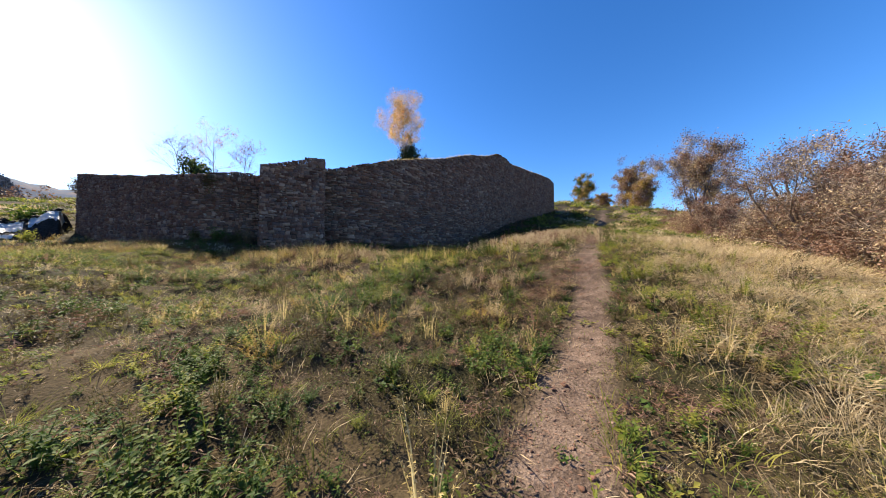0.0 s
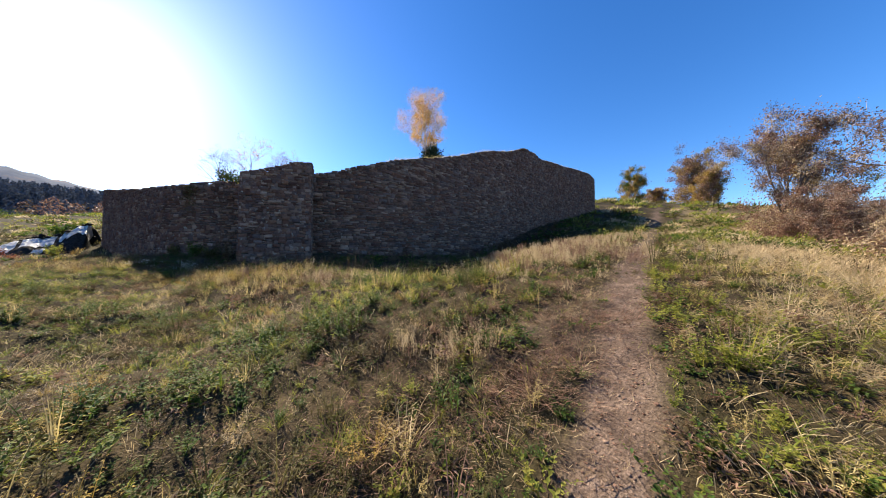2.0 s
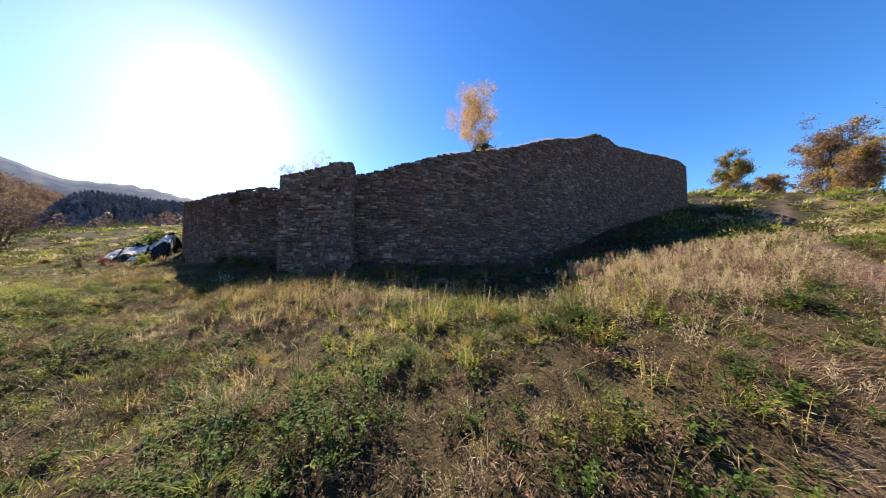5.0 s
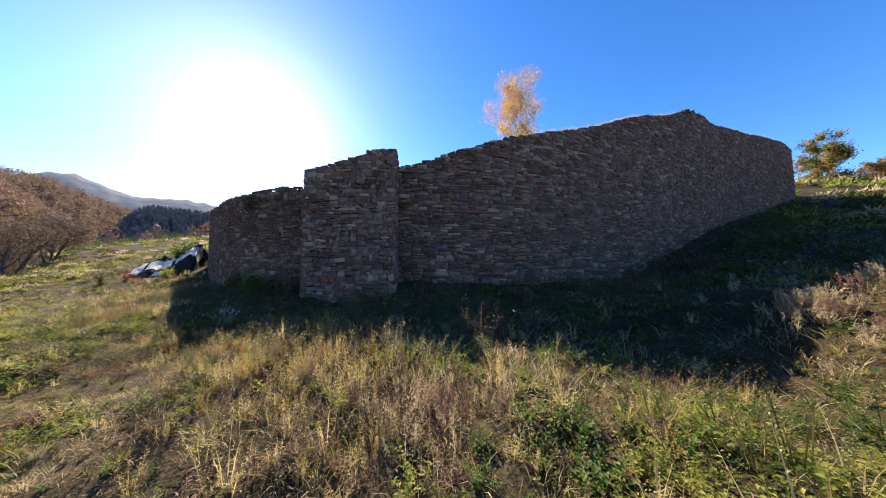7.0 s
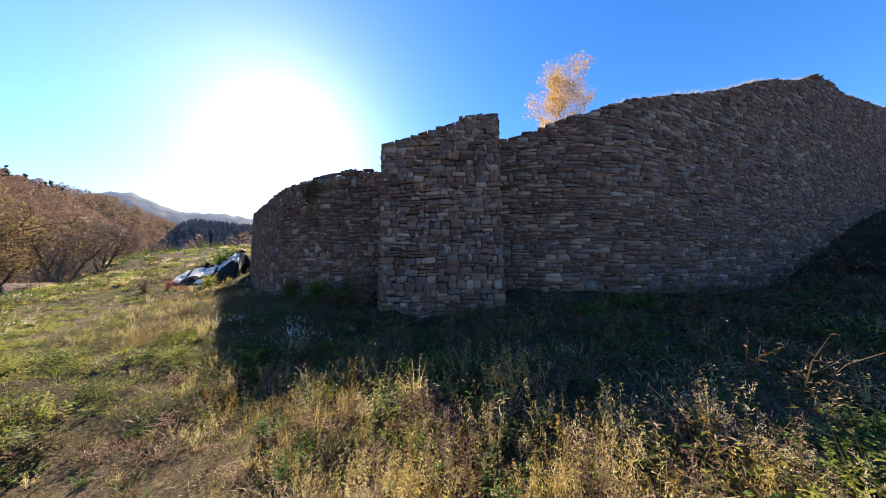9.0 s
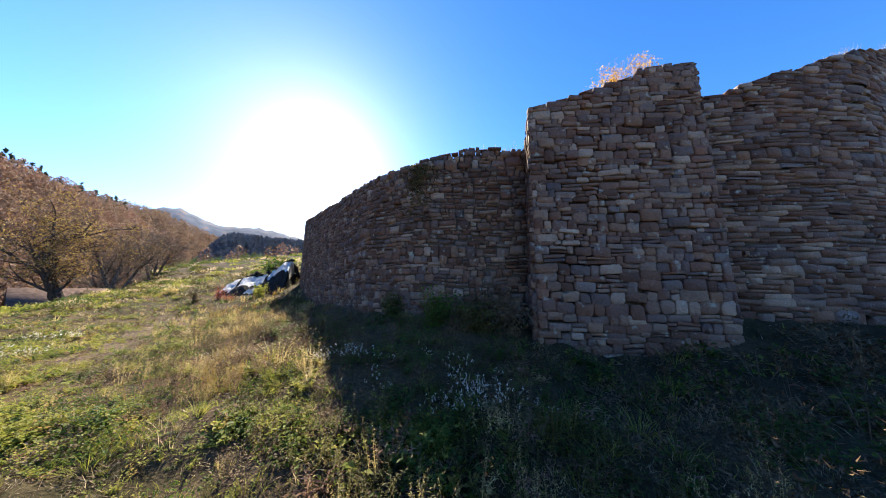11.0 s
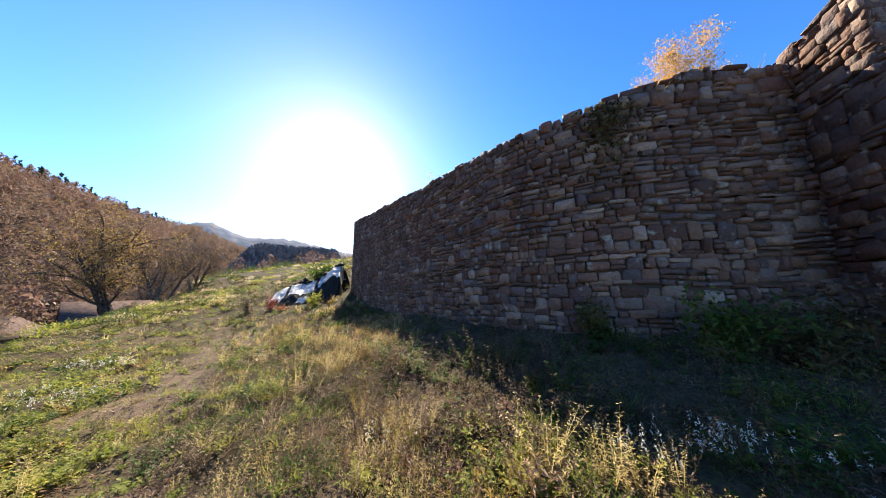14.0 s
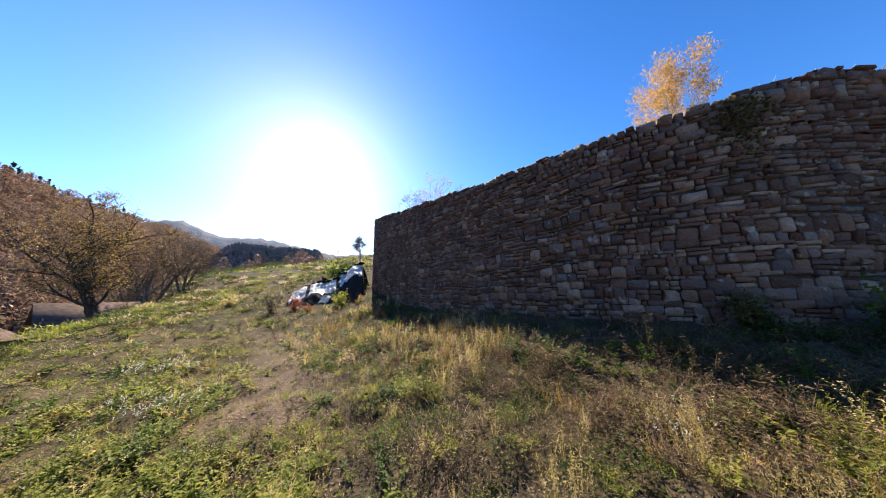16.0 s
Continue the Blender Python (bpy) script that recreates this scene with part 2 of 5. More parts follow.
def ground_z(x, y):
    """Height of the ground: the slope under the wall, the terrace edge, the valley and the hills beyond."""
    x, y = np.asarray(x, float), np.asarray(y, float)
    r, az = np.hypot(x + 2, y - 1), np.degrees(np.arctan2(-(x + 2), y - 1))
    z = near_ground(x, y)
    z = z + (0.1 * wave(x, y, 1.9) + 0.07 * wave(x, y, 3.7, 2.0)) * (1 - 0.7 * bare(x, y)) - 0.4 * np.exp(-(((x - 4.8) / 2.2) ** 2 + ((y - 2.4) / 1.6) ** 2))
    # terrace edge to the valley
    left = ss(30, 70, r) * ss(43, 50, az) * (1 - ss(120, 150, np.abs(az)))
    z = z - left * 5
    brink = (np.interp(y, [0, 6, 9.7, 13, 18, 26, 40, 60], [-9.5, -13.5, -16.5, -19.8, -23.6, -28.6, -38, -53]) - x) * 0.8
    z = z - 3.4 * ss(-0.3, 6.5, brink) * ss(2, 6, y) * (1 - ss(40, 60, y))
    near = 1 - ss(90, 260, r)
    far = 2.0 + 0 * r
    z = z * near + (1 - near) * far
    # wooded slope across the valley
    slope = np.clip(8.3 + (az - 48) * 0.36, 0, 24) * ss(40, 50, az) * (1 - ss(120, 160, az))
    z = z + np.tan(np.radians(slope)) * 190 * ss(75, 190, r) * (1 - ss(190, 420, r) * 0.6)
    # dark conifer hill, russet hill, mountain ridge
    fl = ss(19, 24, az) * (1 - ss(36.5, 44, az))
    z = z + np.tan(np.radians(7.9)) * 380 * fl * np.exp(-(((r - 380) / 80) ** 2))
    rus = ss(31, 37, az) * (1 - ss(56, 66, az))
    z = z + np.tan(np.radians(6.6 + 3.0 * ss(36, 47, az))) * 800 * rus * np.exp(-(((r - 800) / 170) ** 2))
    elev = 9.2 + ridge(az, 44, 4.0, 2.5) + ridge(az, 33, 6, 1.3) - ridge(az, 19.5, 4, 0.8) + 0.25 * wave(az, az, 0.9)
    z = z + np.tan(np.radians(elev)) * 1700 * np.exp(-(((r - 1700) / 380) ** 2)) * ss(5, 15, az) * (1 - ss(62, 80, az))
    return z


m, n, l, b = material("meadow_soil", 0.95, 0.1)
pos = n.new("ShaderNodeNewGeometry").outputs["Position"]
t1, t2, t3, t4 = noise_tex(n, l, 0.35, 5, pos), noise_tex(n, l, 3.5, 6, pos), noise_tex(n, l, 28, 6, pos), noise_tex(n, l, 0.012, 5, pos)
g1 = ramp(n, [(0.32, (0.026, 0.026, 0.013)), (0.5, (0.046, 0.036, 0.022)), (0.66, (0.08, 0.06, 0.038))])
l.new(t1.outputs[0], g1.inputs[0])
g2 = ramp(n, [(0.3, (0.55, 0.55, 0.5)), (0.7, (1.25, 1.2, 1.1))])
l.new(t2.outputs[0], g2.inputs[0])
c = mix(n, l, g1.outputs[0], g2.outputs[0], 0.8, "MULTIPLY")
g3 = ramp(n, [(0.3, (0.55, 0.53, 0.5)), (0.7, (1.3, 1.3, 1.25))])
l.new(t3.outputs[0], g3.inputs[0])
c = mix(n, l, c, g3.outputs[0], 0.8, "MULTIPLY")
at = n.new("ShaderNodeAttribute")
at.attribute_name = "trodden"
earth = ramp(n, [(0.3, (0.08, 0.056, 0.045)), (0.7, (0.19, 0.138, 0.112))])
l.new(t2.outputs[0], earth.inputs[0])
ce = mix(n, l, earth.outputs[0], g3.outputs[0], 0.9, "MULTIPLY")
t5 = noise_tex(n, l, 95, 4, pos)
g5 = ramp(n, [(0.36, (0.4, 0.38, 0.36)), (0.5, (1.0, 1.0, 1.0)), (0.68, (1.35, 1.35, 1.35))])
l.new(t5.outputs[0], g5.inputs[0])
ce = mix(n, l, ce, g5.outputs[0], 0.75, "MULTIPLY")
c = mix(n, l, c, ce, at.outputs["Fac"])
mat_at = n.new("ShaderNodeAttribute")
mat_at.attribute_name = "strawy"
sr_ = ramp(n, [(0.3, (0.2, 0.15, 0.08)), (0.7, (0.46, 0.35, 0.2))])
l.new(t2.outputs[0], sr_.inputs[0])
cs_ = mix(n, l, sr_.outputs[0], g3.outputs[0], 0.7, "MULTIPLY")
c = mix(n, l, c, cs_, mat_at.outputs["Fac"])
woods = n.new("ShaderNodeAttribute")
woods.attribute_name = "woods"
w1 = noise_tex(n, l, 0.05, 6, pos)
wr_ = ramp(n, [(0.3, (0.045, 0.04, 0.026)), (0.5, (0.11, 0.065, 0.035)), (0.7, (0.16, 0.095, 0.05))])
l.new(w1.outputs[0], wr_.inputs[0])
c = mix(n, l, c, wr_.outputs[0], woods.outputs["Fac"])
# far mountain and conifer hill: bluish haze painted into the forest colour
hazed_firs = n.new("ShaderNodeAttribute")
hazed_firs.attribute_name = "hazed_firs"
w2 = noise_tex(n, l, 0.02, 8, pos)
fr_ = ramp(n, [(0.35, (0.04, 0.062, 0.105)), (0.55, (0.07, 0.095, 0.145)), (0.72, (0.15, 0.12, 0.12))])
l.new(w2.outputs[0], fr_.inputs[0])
c = mix(n, l, c, fr_.outputs[0], hazed_firs.outputs["Fac"])
l.new(c, b.inputs["Base Color"])
bump(n, l, b, t3.outputs[0], 0.7, 0.04)
SOIL = m

radii = np.concatenate([np.linspace(0.0, 18, 90), 18 * (4500 / 18) ** np.linspace(0.012, 1, 120)])
nth = 380
th = np.linspace(0, 2 * np.pi, nth, endpoint=False)
CX, CY = 5.0, -4.0
gx, gy = CX + radii[:, None] * np.cos(th), CY + radii[:, None] * np.sin(th)
gz = ground_z(gx, gy)
idx = np.arange(len(radii) * nth).reshape(len(radii), nth)
quads = np.stack([idx[:-1], idx[1:], np.roll(idx[1:], -1, 1), np.roll(idx[:-1], -1, 1)], -1).reshape(-1, 4)
me = mesh_np("ground", np.stack([gx, gy, gz], -1).reshape(-1, 3), quads)
tr_at = me.attributes.new("trodden", "FLOAT", "POINT")
tr_at.data.foreach_set("value", bare(gx, gy).ravel().astype(np.float32))
st_at = me.attributes.new("strawy", "FLOAT", "POINT")
st_at.data.foreach_set("value", (0.7 * ss(2.4, 5.5, (gx - 5) * 0.39 - (gy + 15.3)) * (1 - bare(gx, gy)) * (1 - ss(60, 90, np.hypot(gx, gy)))).ravel().astype(np.float32))
wd = me.attributes.new("woods", "FLOAT", "POINT")
wd.data.foreach_set("value", ss(90, 160, np.hypot(gx, gy)).ravel().astype(np.float32))
fi = me.attributes.new("hazed_firs", "FLOAT", "POINT")
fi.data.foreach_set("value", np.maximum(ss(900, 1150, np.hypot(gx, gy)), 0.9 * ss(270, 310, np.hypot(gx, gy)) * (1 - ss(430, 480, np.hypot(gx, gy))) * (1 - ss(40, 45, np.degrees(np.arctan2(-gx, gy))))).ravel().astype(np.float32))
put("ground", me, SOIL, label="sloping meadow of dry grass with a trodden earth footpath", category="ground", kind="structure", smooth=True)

# ---- the stone wall ----
def smooth_line(points, step=0.1):
    """A rounded line through a few plan points: places, ways along and arc lengths."""
    p = np.array(points, float)
    d = np.r_[0, np.cumsum(np.hypot(*np.diff(p, axis=0).T))]
    u = np.arange(0, d[-1], 0.02)
    q = np.stack([np.interp(u, d, p[:, i]) for i in (0, 1)], -1)
    k = 45
    pad = np.concatenate([q[:1] - (q[1] - q[0]) * np.arange(k, 0, -1)[:, None], q, q[-1:] + (q[-1] - q[-2]) * np.arange(1, k + 1)[:, None]])
    ker = np.hanning(2 * k + 1) / np.hanning(2 * k + 1).sum()
    q = np.stack([np.convolve(pad[:, i], ker, "valid") for i in (0, 1)], -1)
    s = np.r_[0, np.cumsum(np.hypot(*np.diff(q, axis=0).T))]
    uu = np.arange(0, s[-1], step)
    q = np.stack([np.interp(uu, s, q[:, i]) for i in (0, 1)], -1)
    w = np.gradient(q, axis=0)
    w /= np.hypot(*w.T)[:, None]
    return uu, q, w


class Face:
    """A standing stone face over a plan line, whose outer side lies to the right of the way along."""

    def __init__(self, points, top, batter=0.0, straight=False):
        if straight:
            p = np.array(points, float)
            length = np.hypot(*(p[1] - p[0]))
            self.u = np.linspace(0, length, max(2, int(length / 0.1)))
            self.q = p[0] + (p[1] - p[0]) * (self.u / length)[:, None]
            self.w = np.tile((p[1] - p[0]) / length, (len(self.u), 1))
        else:
            self.u, self.q, self.w = smooth_line(points)
        self.length, self.batter = self.u[-1], batter
        self.top_keys = np.array(top, float)
        self.foot = ground_z(self.q[:, 0], self.q[:, 1])

    def top(self, u):
        return np.interp(u, self.top_keys[:, 0] * self.length, self.top_keys[:, 1])

    def base(self, u):
        return np.interp(u, self.u, self.foot)

    def place(self, u, z, out):
        """World places from arc length, height and how far out of the face."""
        x, y = np.interp(u, self.u, self.q[:, 0]), np.interp(u, self.u, self.q[:, 1])
        wx, wy = np.interp(u, self.u, self.w[:, 0]), np.interp(u, self.u, self.w[:, 1])
        o = out + self.batter * (self.base(u) + 5 - z)
        return np.stack([x + wy * o, y - wx * o, z], -1)


def lay_stones(face, seed, course=(0.1, 0.2), length=(0.18, 0.55), ragged=0.12, proud=0.03, deep=0.14, u_from=0.0, u_to=None, split=0.3):
    """Courses of rubble: rows of (u0, u1, z0, z1, out) for a face."""
    r = np.random.default_rng(seed)
    rows = []
    u_to = face.length if u_to is None else u_to
    grid = np.linspace(u_from, u_to, 200)
    tops = face.top(grid)
    z, zmax = face.base(grid).min() - 0.3, tops.max() + 0.2
    ph, am = r.uniform(0, 6.28), 0.035
    while z < zmax:
        h = r.uniform(*course) * (1.45 if r.random() < 0.12 else 1)
        u = u_from - r.uniform(0, 0.3)
        ph += r.normal(0, 0.3)
        while u < u_to:
            w = r.uniform(*length) * (0.55 if r.random() < 0.2 else 1) * (1.4 if r.random() < 0.05 else 1)
            w = max(w, 0.85 * h)
            um = u + w / 2
            zz = z + am * math.sin(um * 0.8 + ph) + 0.03 * math.sin(um * 2.3 + ph * 2)
            lim = face.top(um) + ragged * math.sin(um * 1.7 + 1.3 * math.sin(um * 0.6)) * 0.5 + r.uniform(-ragged, ragged) * 0.15
            lim_ = max(lim, float(face.top(u)), float(face.top(u + w)))
            tall = min(h, lim_ - zz) if lim - zz > 0.055 else 0
            if face.base(um) - 0.35 < zz + h / 2 and tall > 0.055:
                a, b_ = max(u, u_from), min(u + w, u_to)
                if b_ - a > 0.05:
                    o = r.uniform(-0.5, 1.1) * proud
                    if tall > 0.12 and r.random() < split:
                        k = r.uniform(0.4, 0.6)
                        rows += [(a, b_, zz, zz + tall * k, o), (a, b_, zz + tall * k, zz + tall, r.uniform(-0.2, 1) * proud)]
                    else:
                        rows.append((a, b_, zz - r.uniform(-0.06, 0.3) * h, zz + tall * r.uniform(0.86, 1.22), o))
            u += w
        z += h
    return np.array(rows)


def stone_faces():
    """Triangles of one stone: a worn front round a middle point, a rounded rim, and sides."""
    f = []
    for k in range(8):
        q = (k + 1) % 8
        f += [(24, k, q), (k, 8 + k, 8 + q), (k, 8 + q, q), (8 + k, 16 + k, 16 + q), (8 + k, 16 + q, 8 + q)]
    return np.array(f)


STONE_FACES = stone_faces()


def stone_verts(face, rows, seed, deep=0.16, gap=0.004):
    """25 corners a stone: an eight-cornered worn outline, its rim and its back."""
    r = np.random.default_rng(seed)
    n = len(rows)
    u0, u1, z0, z1, o = rows.T
    w, h = u1 - u0, z1 - z0
    small = np.minimum(w, h)
    g = np.minimum(gap + r.uniform(0, 0.006, n), 0.15 * small)
    cu, cz = (u0 + u1) / 2, (z0 + z1) / 2
    hw, hh = w / 2 - g, h / 2 - g
    turn = r.normal(0, 0.055, n)
    cap = r.normal(0.0, 0.035, n)
    out = np.empty((n, 25, 3))
    # corners cut unevenly, long stones by little
    sx, sz = np.array([-1, 1, 1, 1, 1, -1, -1, -1]), np.array([-1, -1, -1, 1, 1, 1, 1, -1])
    flat = np.array([1, 1, 0, 0, 1, 1, 0, 0])
    cut = r.uniform(0.02, 0.5, (n, 4)) * small[:, None] * 0.5
    which = np.array([0, 1, 1, 2, 2, 3, 3, 0])
    tilt_u, tilt_z = r.normal(0, 0.04, n), r.normal(0.0, 0.045, n)
    for k in range(8):
        c = cut[:, which[k]]
        pu = sx[k] * (hw - c * flat[k]) + r.normal(0, 0.025, n) * small
        pz = sz[k] * (hh - c * (1 - flat[k])) + r.normal(0, 0.03, n) * small
        e = np.minimum(0.004 + r.uniform(0, 0.012, n), 0.15 * small)
        qu, qz = pu * (1 - e / np.maximum(hw, 0.02)), pz * (1 - e / np.maximum(hh, 0.02))
        lean = np.clip(tilt_u * qu + tilt_z * qz, -0.02, 0.02)
        for i_, (a_, b_, d_) in enumerate(((qu, qz, o + lean + r.normal(0, 0.004, n)), (pu, pz, o + lean - 0.008 - e * 0.6), (pu, pz, o - deep))):
            u_ = cu + a_ - turn * b_
            out[:, 8 * i_ + k] = face.place(u_, np.minimum(cz + b_ + turn * a_, face.top(u_) + cap), d_)
    mid_u = cu + r.normal(0, 0.25, n) * hw
    out[:, 24] = face.place(mid_u, np.minimum(cz + r.normal(0, 0.25, n) * hh, face.top(mid_u) + cap - 0.02), o + r.uniform(-0.004, 0.012, n))
    return out


def core(name, face, thick, parent, u_from=0.0, u_to=None):
    """The solid behind the facing stones, a little lower than them, with a rough top."""
    u = np.arange(u_from, (face.length if u_to is None else u_to) + 1e-6, 0.25)
    r = np.random.default_rng(3)
    zb, zt = face.base(u) - 1.2, face.top(u) - 0.16 + r.uniform(-0.05, 0.05, len(u))
    lines = [face.place(u, zb, -0.045), face.place(u, (zb + zt) / 2, -0.045), face.place(u, zt, -0.06), face.place(u, zt + r.uniform(-0.05, 0.1, len(u)), -thick * 0.5), face.place(u, zt, -thick), face.place(u, zb, -thick)]
    k, n = len(lines), len(u)
    v = np.stack(lines, 1).reshape(-1, 3)
    i = np.arange(n - 1)[:, None] * k
    j = np.arange(k)
    jn = (j + 1) % k
    f = np.stack([i + j, i + k + j, i + k + jn, i + jn], -1).reshape(-1, 4)
    ends = [(0, 1, 2, 5), (2, 3, 4, 5)]
    f = np.concatenate([f, np.array([(a, b_, c, d) for a, b_, c, d in ends])[:, ::-1], np.array(ends) + (n - 1) * k])
    return put(name, mesh_np(name, v, f), MORTAR, parent)


def single_stones(corners, parent, most):
    """Stones as objects of their own; those past the most are joined."""
    for v in corners[:most]:
        c0 = v.mean(0)
        ob = put("stone_block", mesh_np("stone_block", v - c0, STONE_FACES), STONE, parent)
        ob.location = c0
    rest = corners[most:]
    if len(rest):
        plain = np.array([t for k in range(8) for t in ((24, k, (k + 1) % 8), (k, 16 + k, 16 + (k + 1) % 8), (k, 16 + (k + 1) % 8, (k + 1) % 8))])
        f = (plain[None] + 25 * np.arange(len(rest))[:, None, None]).reshape(-1, 3)
        put("facing_stones", mesh_np("facing_stones", rest.reshape(-1, 3), f), STONE, parent, "weathered rubble stones in rough courses", kind="stuff")


WALL_A = Face([(-8.5, 20.3), (-8.1, 18.1), (-5.15, 13.3), (-2.5, 9.2), (-1.5, 7.7), (-0.6, 6.35), (0.05, 5.55), (1.2, 4.75), (2.5, 4.4), (4.6, 4.3)],
              [(0, 8.1), (0.09, 7.95), (0.18, 7.7), (0.27, 7.42), (0.36, 7.14), (0.45, 6.9), (0.55, 6.66), (0.64, 6.45), (0.73, 6.28), (0.82, 6.26), (0.91, 6.55), (1, 6.65)])
WALL_C = Face([(6.9, 4.3), (9.0, 3.75), (10.4, 3.5), (12.55, 3.4), (19.8, 5.0), (30, 7.35), (39, 9.35), (54, 12.4)],
              [(0, 7.6), (0.04, 7.95), (0.09, 8.75), (0.12, 9.25), (0.18, 10.15), (0.27, 11.5), (0.36, 13.2), (0.45, 14.35), (0.52, 15.5), (0.57, 15.6), (0.6, 15.25), (0.66, 15.6), (0.74, 15.9), (0.85, 16.5), (0.95, 16.85), (1, 16.45)])
WALL_B = Face([(3.75, 3.38), (7.46, 2.88)], [(0, 6.95), (0.38, 7.45), (0.66, 7.8), (0.67, 7.9), (0.92, 8.05), (1, 8.05)], 0.015, True)
RETURN_L = Face([(4.25, 5.0), (3.75, 3.38)], [(0, 6.7), (0.4, 6.75), (1, 6.95)], 0.015, True)
RETURN_R = Face([(7.46, 2.88), (7.62, 4.5)], [(0, 8.05), (1, 8.0)], 0.0, True)
END_A = Face([(-2.0, 24.5), (-7.1, 23.0), (-8.5, 20.3)], [(0, 7.2), (1, 7.5)])
END_C = Face([(54, 12.4), (55.0, 16.5)], [(0, 16.3), (0.3, 17), (1, 17)], 0, True)

wall = tagged(new("wall_north"), "long ruined fortress wall of grey-brown rubble stone", "wall", "", "structure")
for label, faces_, thick in (("facing", (WALL_A, END_A), 1.3), ("facing", (WALL_C, END_C), 1.4)):
    for fc_ in faces_:
        core("wall_core", fc_, thick, wall)
for fc_, seed, cs, ln in ((WALL_A, 11, (0.06, 0.185), (0.08, 0.4)), (END_A, 12, (0.1, 0.2), (0.2, 0.5)), (WALL_C, 13, (0.08, 0.18), (0.2, 0.75)), (END_C, 14, (0.12, 0.22), (0.2, 0.6))):
    rows = lay_stones(fc_, seed, cs, ln, proud=0.03, split=0.22)
    if fc_ is WALL_A:
        near = (rows[:, 0] > 0.74 * fc_.length) & (rows[:, 0] < 0.92 * fc_.length) & (rows[:, 2] < 5.2)
        rows = np.concatenate([rows[near], rows[~near]])
    single_stones(stone_verts(fc_, rows, seed + 50), wall, 300 if fc_ is WALL_A else 0)

# buttress
but = tagged(new("buttress"), "square stone buttress of larger squared blocks", "buttress", "", "structure")
bz = float(ground_z(5.5, 3.2)) - 1.2
cv = []
for (x_, y_), tz in (((3.82, 3.47), 6.75), ((7.38, 2.98), 7.85), ((7.55, 4.7), 7.8), ((4.3, 4.75), 6.7)):
    cv += [(x_, y_, bz), (x_, y_, tz)]
put("buttress_core", mesh_np("buttress_core", cv, [(0, 2, 3, 1), (2, 4, 5, 3), (4, 6, 7, 5), (6, 0, 1, 7), (1, 3, 5, 7), (0, 6, 4, 2)]), MORTAR, but)
for fc_, seed in ((RETURN_L, 22), (RETURN_R, 23)):
    rows = lay_stones(fc_, seed, (0.1, 0.2), (0.14, 0.4))
    side = put("return_core", mesh_np("return_core", [fc_.place(u_, z_, o_) for u_ in (0.05, fc_.length - 0.05) for z_ in (bz, fc_.top(u_) - 0.2) for o_ in (-0.05, -0.3)], [(0, 2, 6, 4), (1, 5, 7, 3), (0, 4, 5, 1), (2, 3, 7, 6), (0, 1, 3, 2), (4, 6, 7, 5)]), MORTAR, but)
    single_stones(stone_verts(fc_, rows, seed), side, 300)
rows = lay_stones(WALL_B, 21, (0.09, 0.21), (0.14, 0.46), ragged=0.07, proud=0.02, split=0.2)
v_all = stone_verts(WALL_B, rows, 71)
single_stones(v_all, but, 640)

# ---- trees ----
def tube(p, radii_, sides=5):
    """A bent tapering tube through the places p: vertices and quads."""
    p = np.asarray(p, float)
    d = np.gradient(p, axis=0)
    d /= np.linalg.norm(d, axis=1)[:, None] + 1e-9
    ref = np.where(np.abs(d[:, 2:3]) > 0.9, np.array([[1.0, 0, 0]]), np.array([[0, 0, 1.0]]))
    a = np.cross(d, ref)
    a /= np.linalg.norm(a, axis=1)[:, None] + 1e-9
    b_ = np.cross(d, a)
    t = np.linspace(0, 2 * np.pi, sides, endpoint=False)
    v = p[:, None] + np.asarray(radii_)[:, None, None] * (np.cos(t)[None, :, None] * a[:, None] + np.sin(t)[None, :, None] * b_[:, None])
    i = np.arange(len(p) * sides).reshape(len(p), sides)
    f = np.stack([i[:-1], i[1:], np.roll(i[1:], -1, 1), np.roll(i[:-1], -1, 1)], -1).reshape(-1, 4)
    return v.reshape(-1, 3), f


def gather(parts):
    vs, fs, k = [], [], 0
    for v, f in parts:
        vs.append(v), fs.append(f + k)
        k += len(v)
    return np.concatenate(vs), np.concatenate(fs)


def limb(r, start, way, length, wander, droop, steps):
    p, w = [np.array(start, float)], np.array(way, float)
    for _ in range(steps):
        w = w + r.normal(0, wander, 3) + np.array([0, 0, droop])
        w /= np.linalg.norm(w)
        p.append(p[-1] + w * length / steps)
    return np.array(p), w


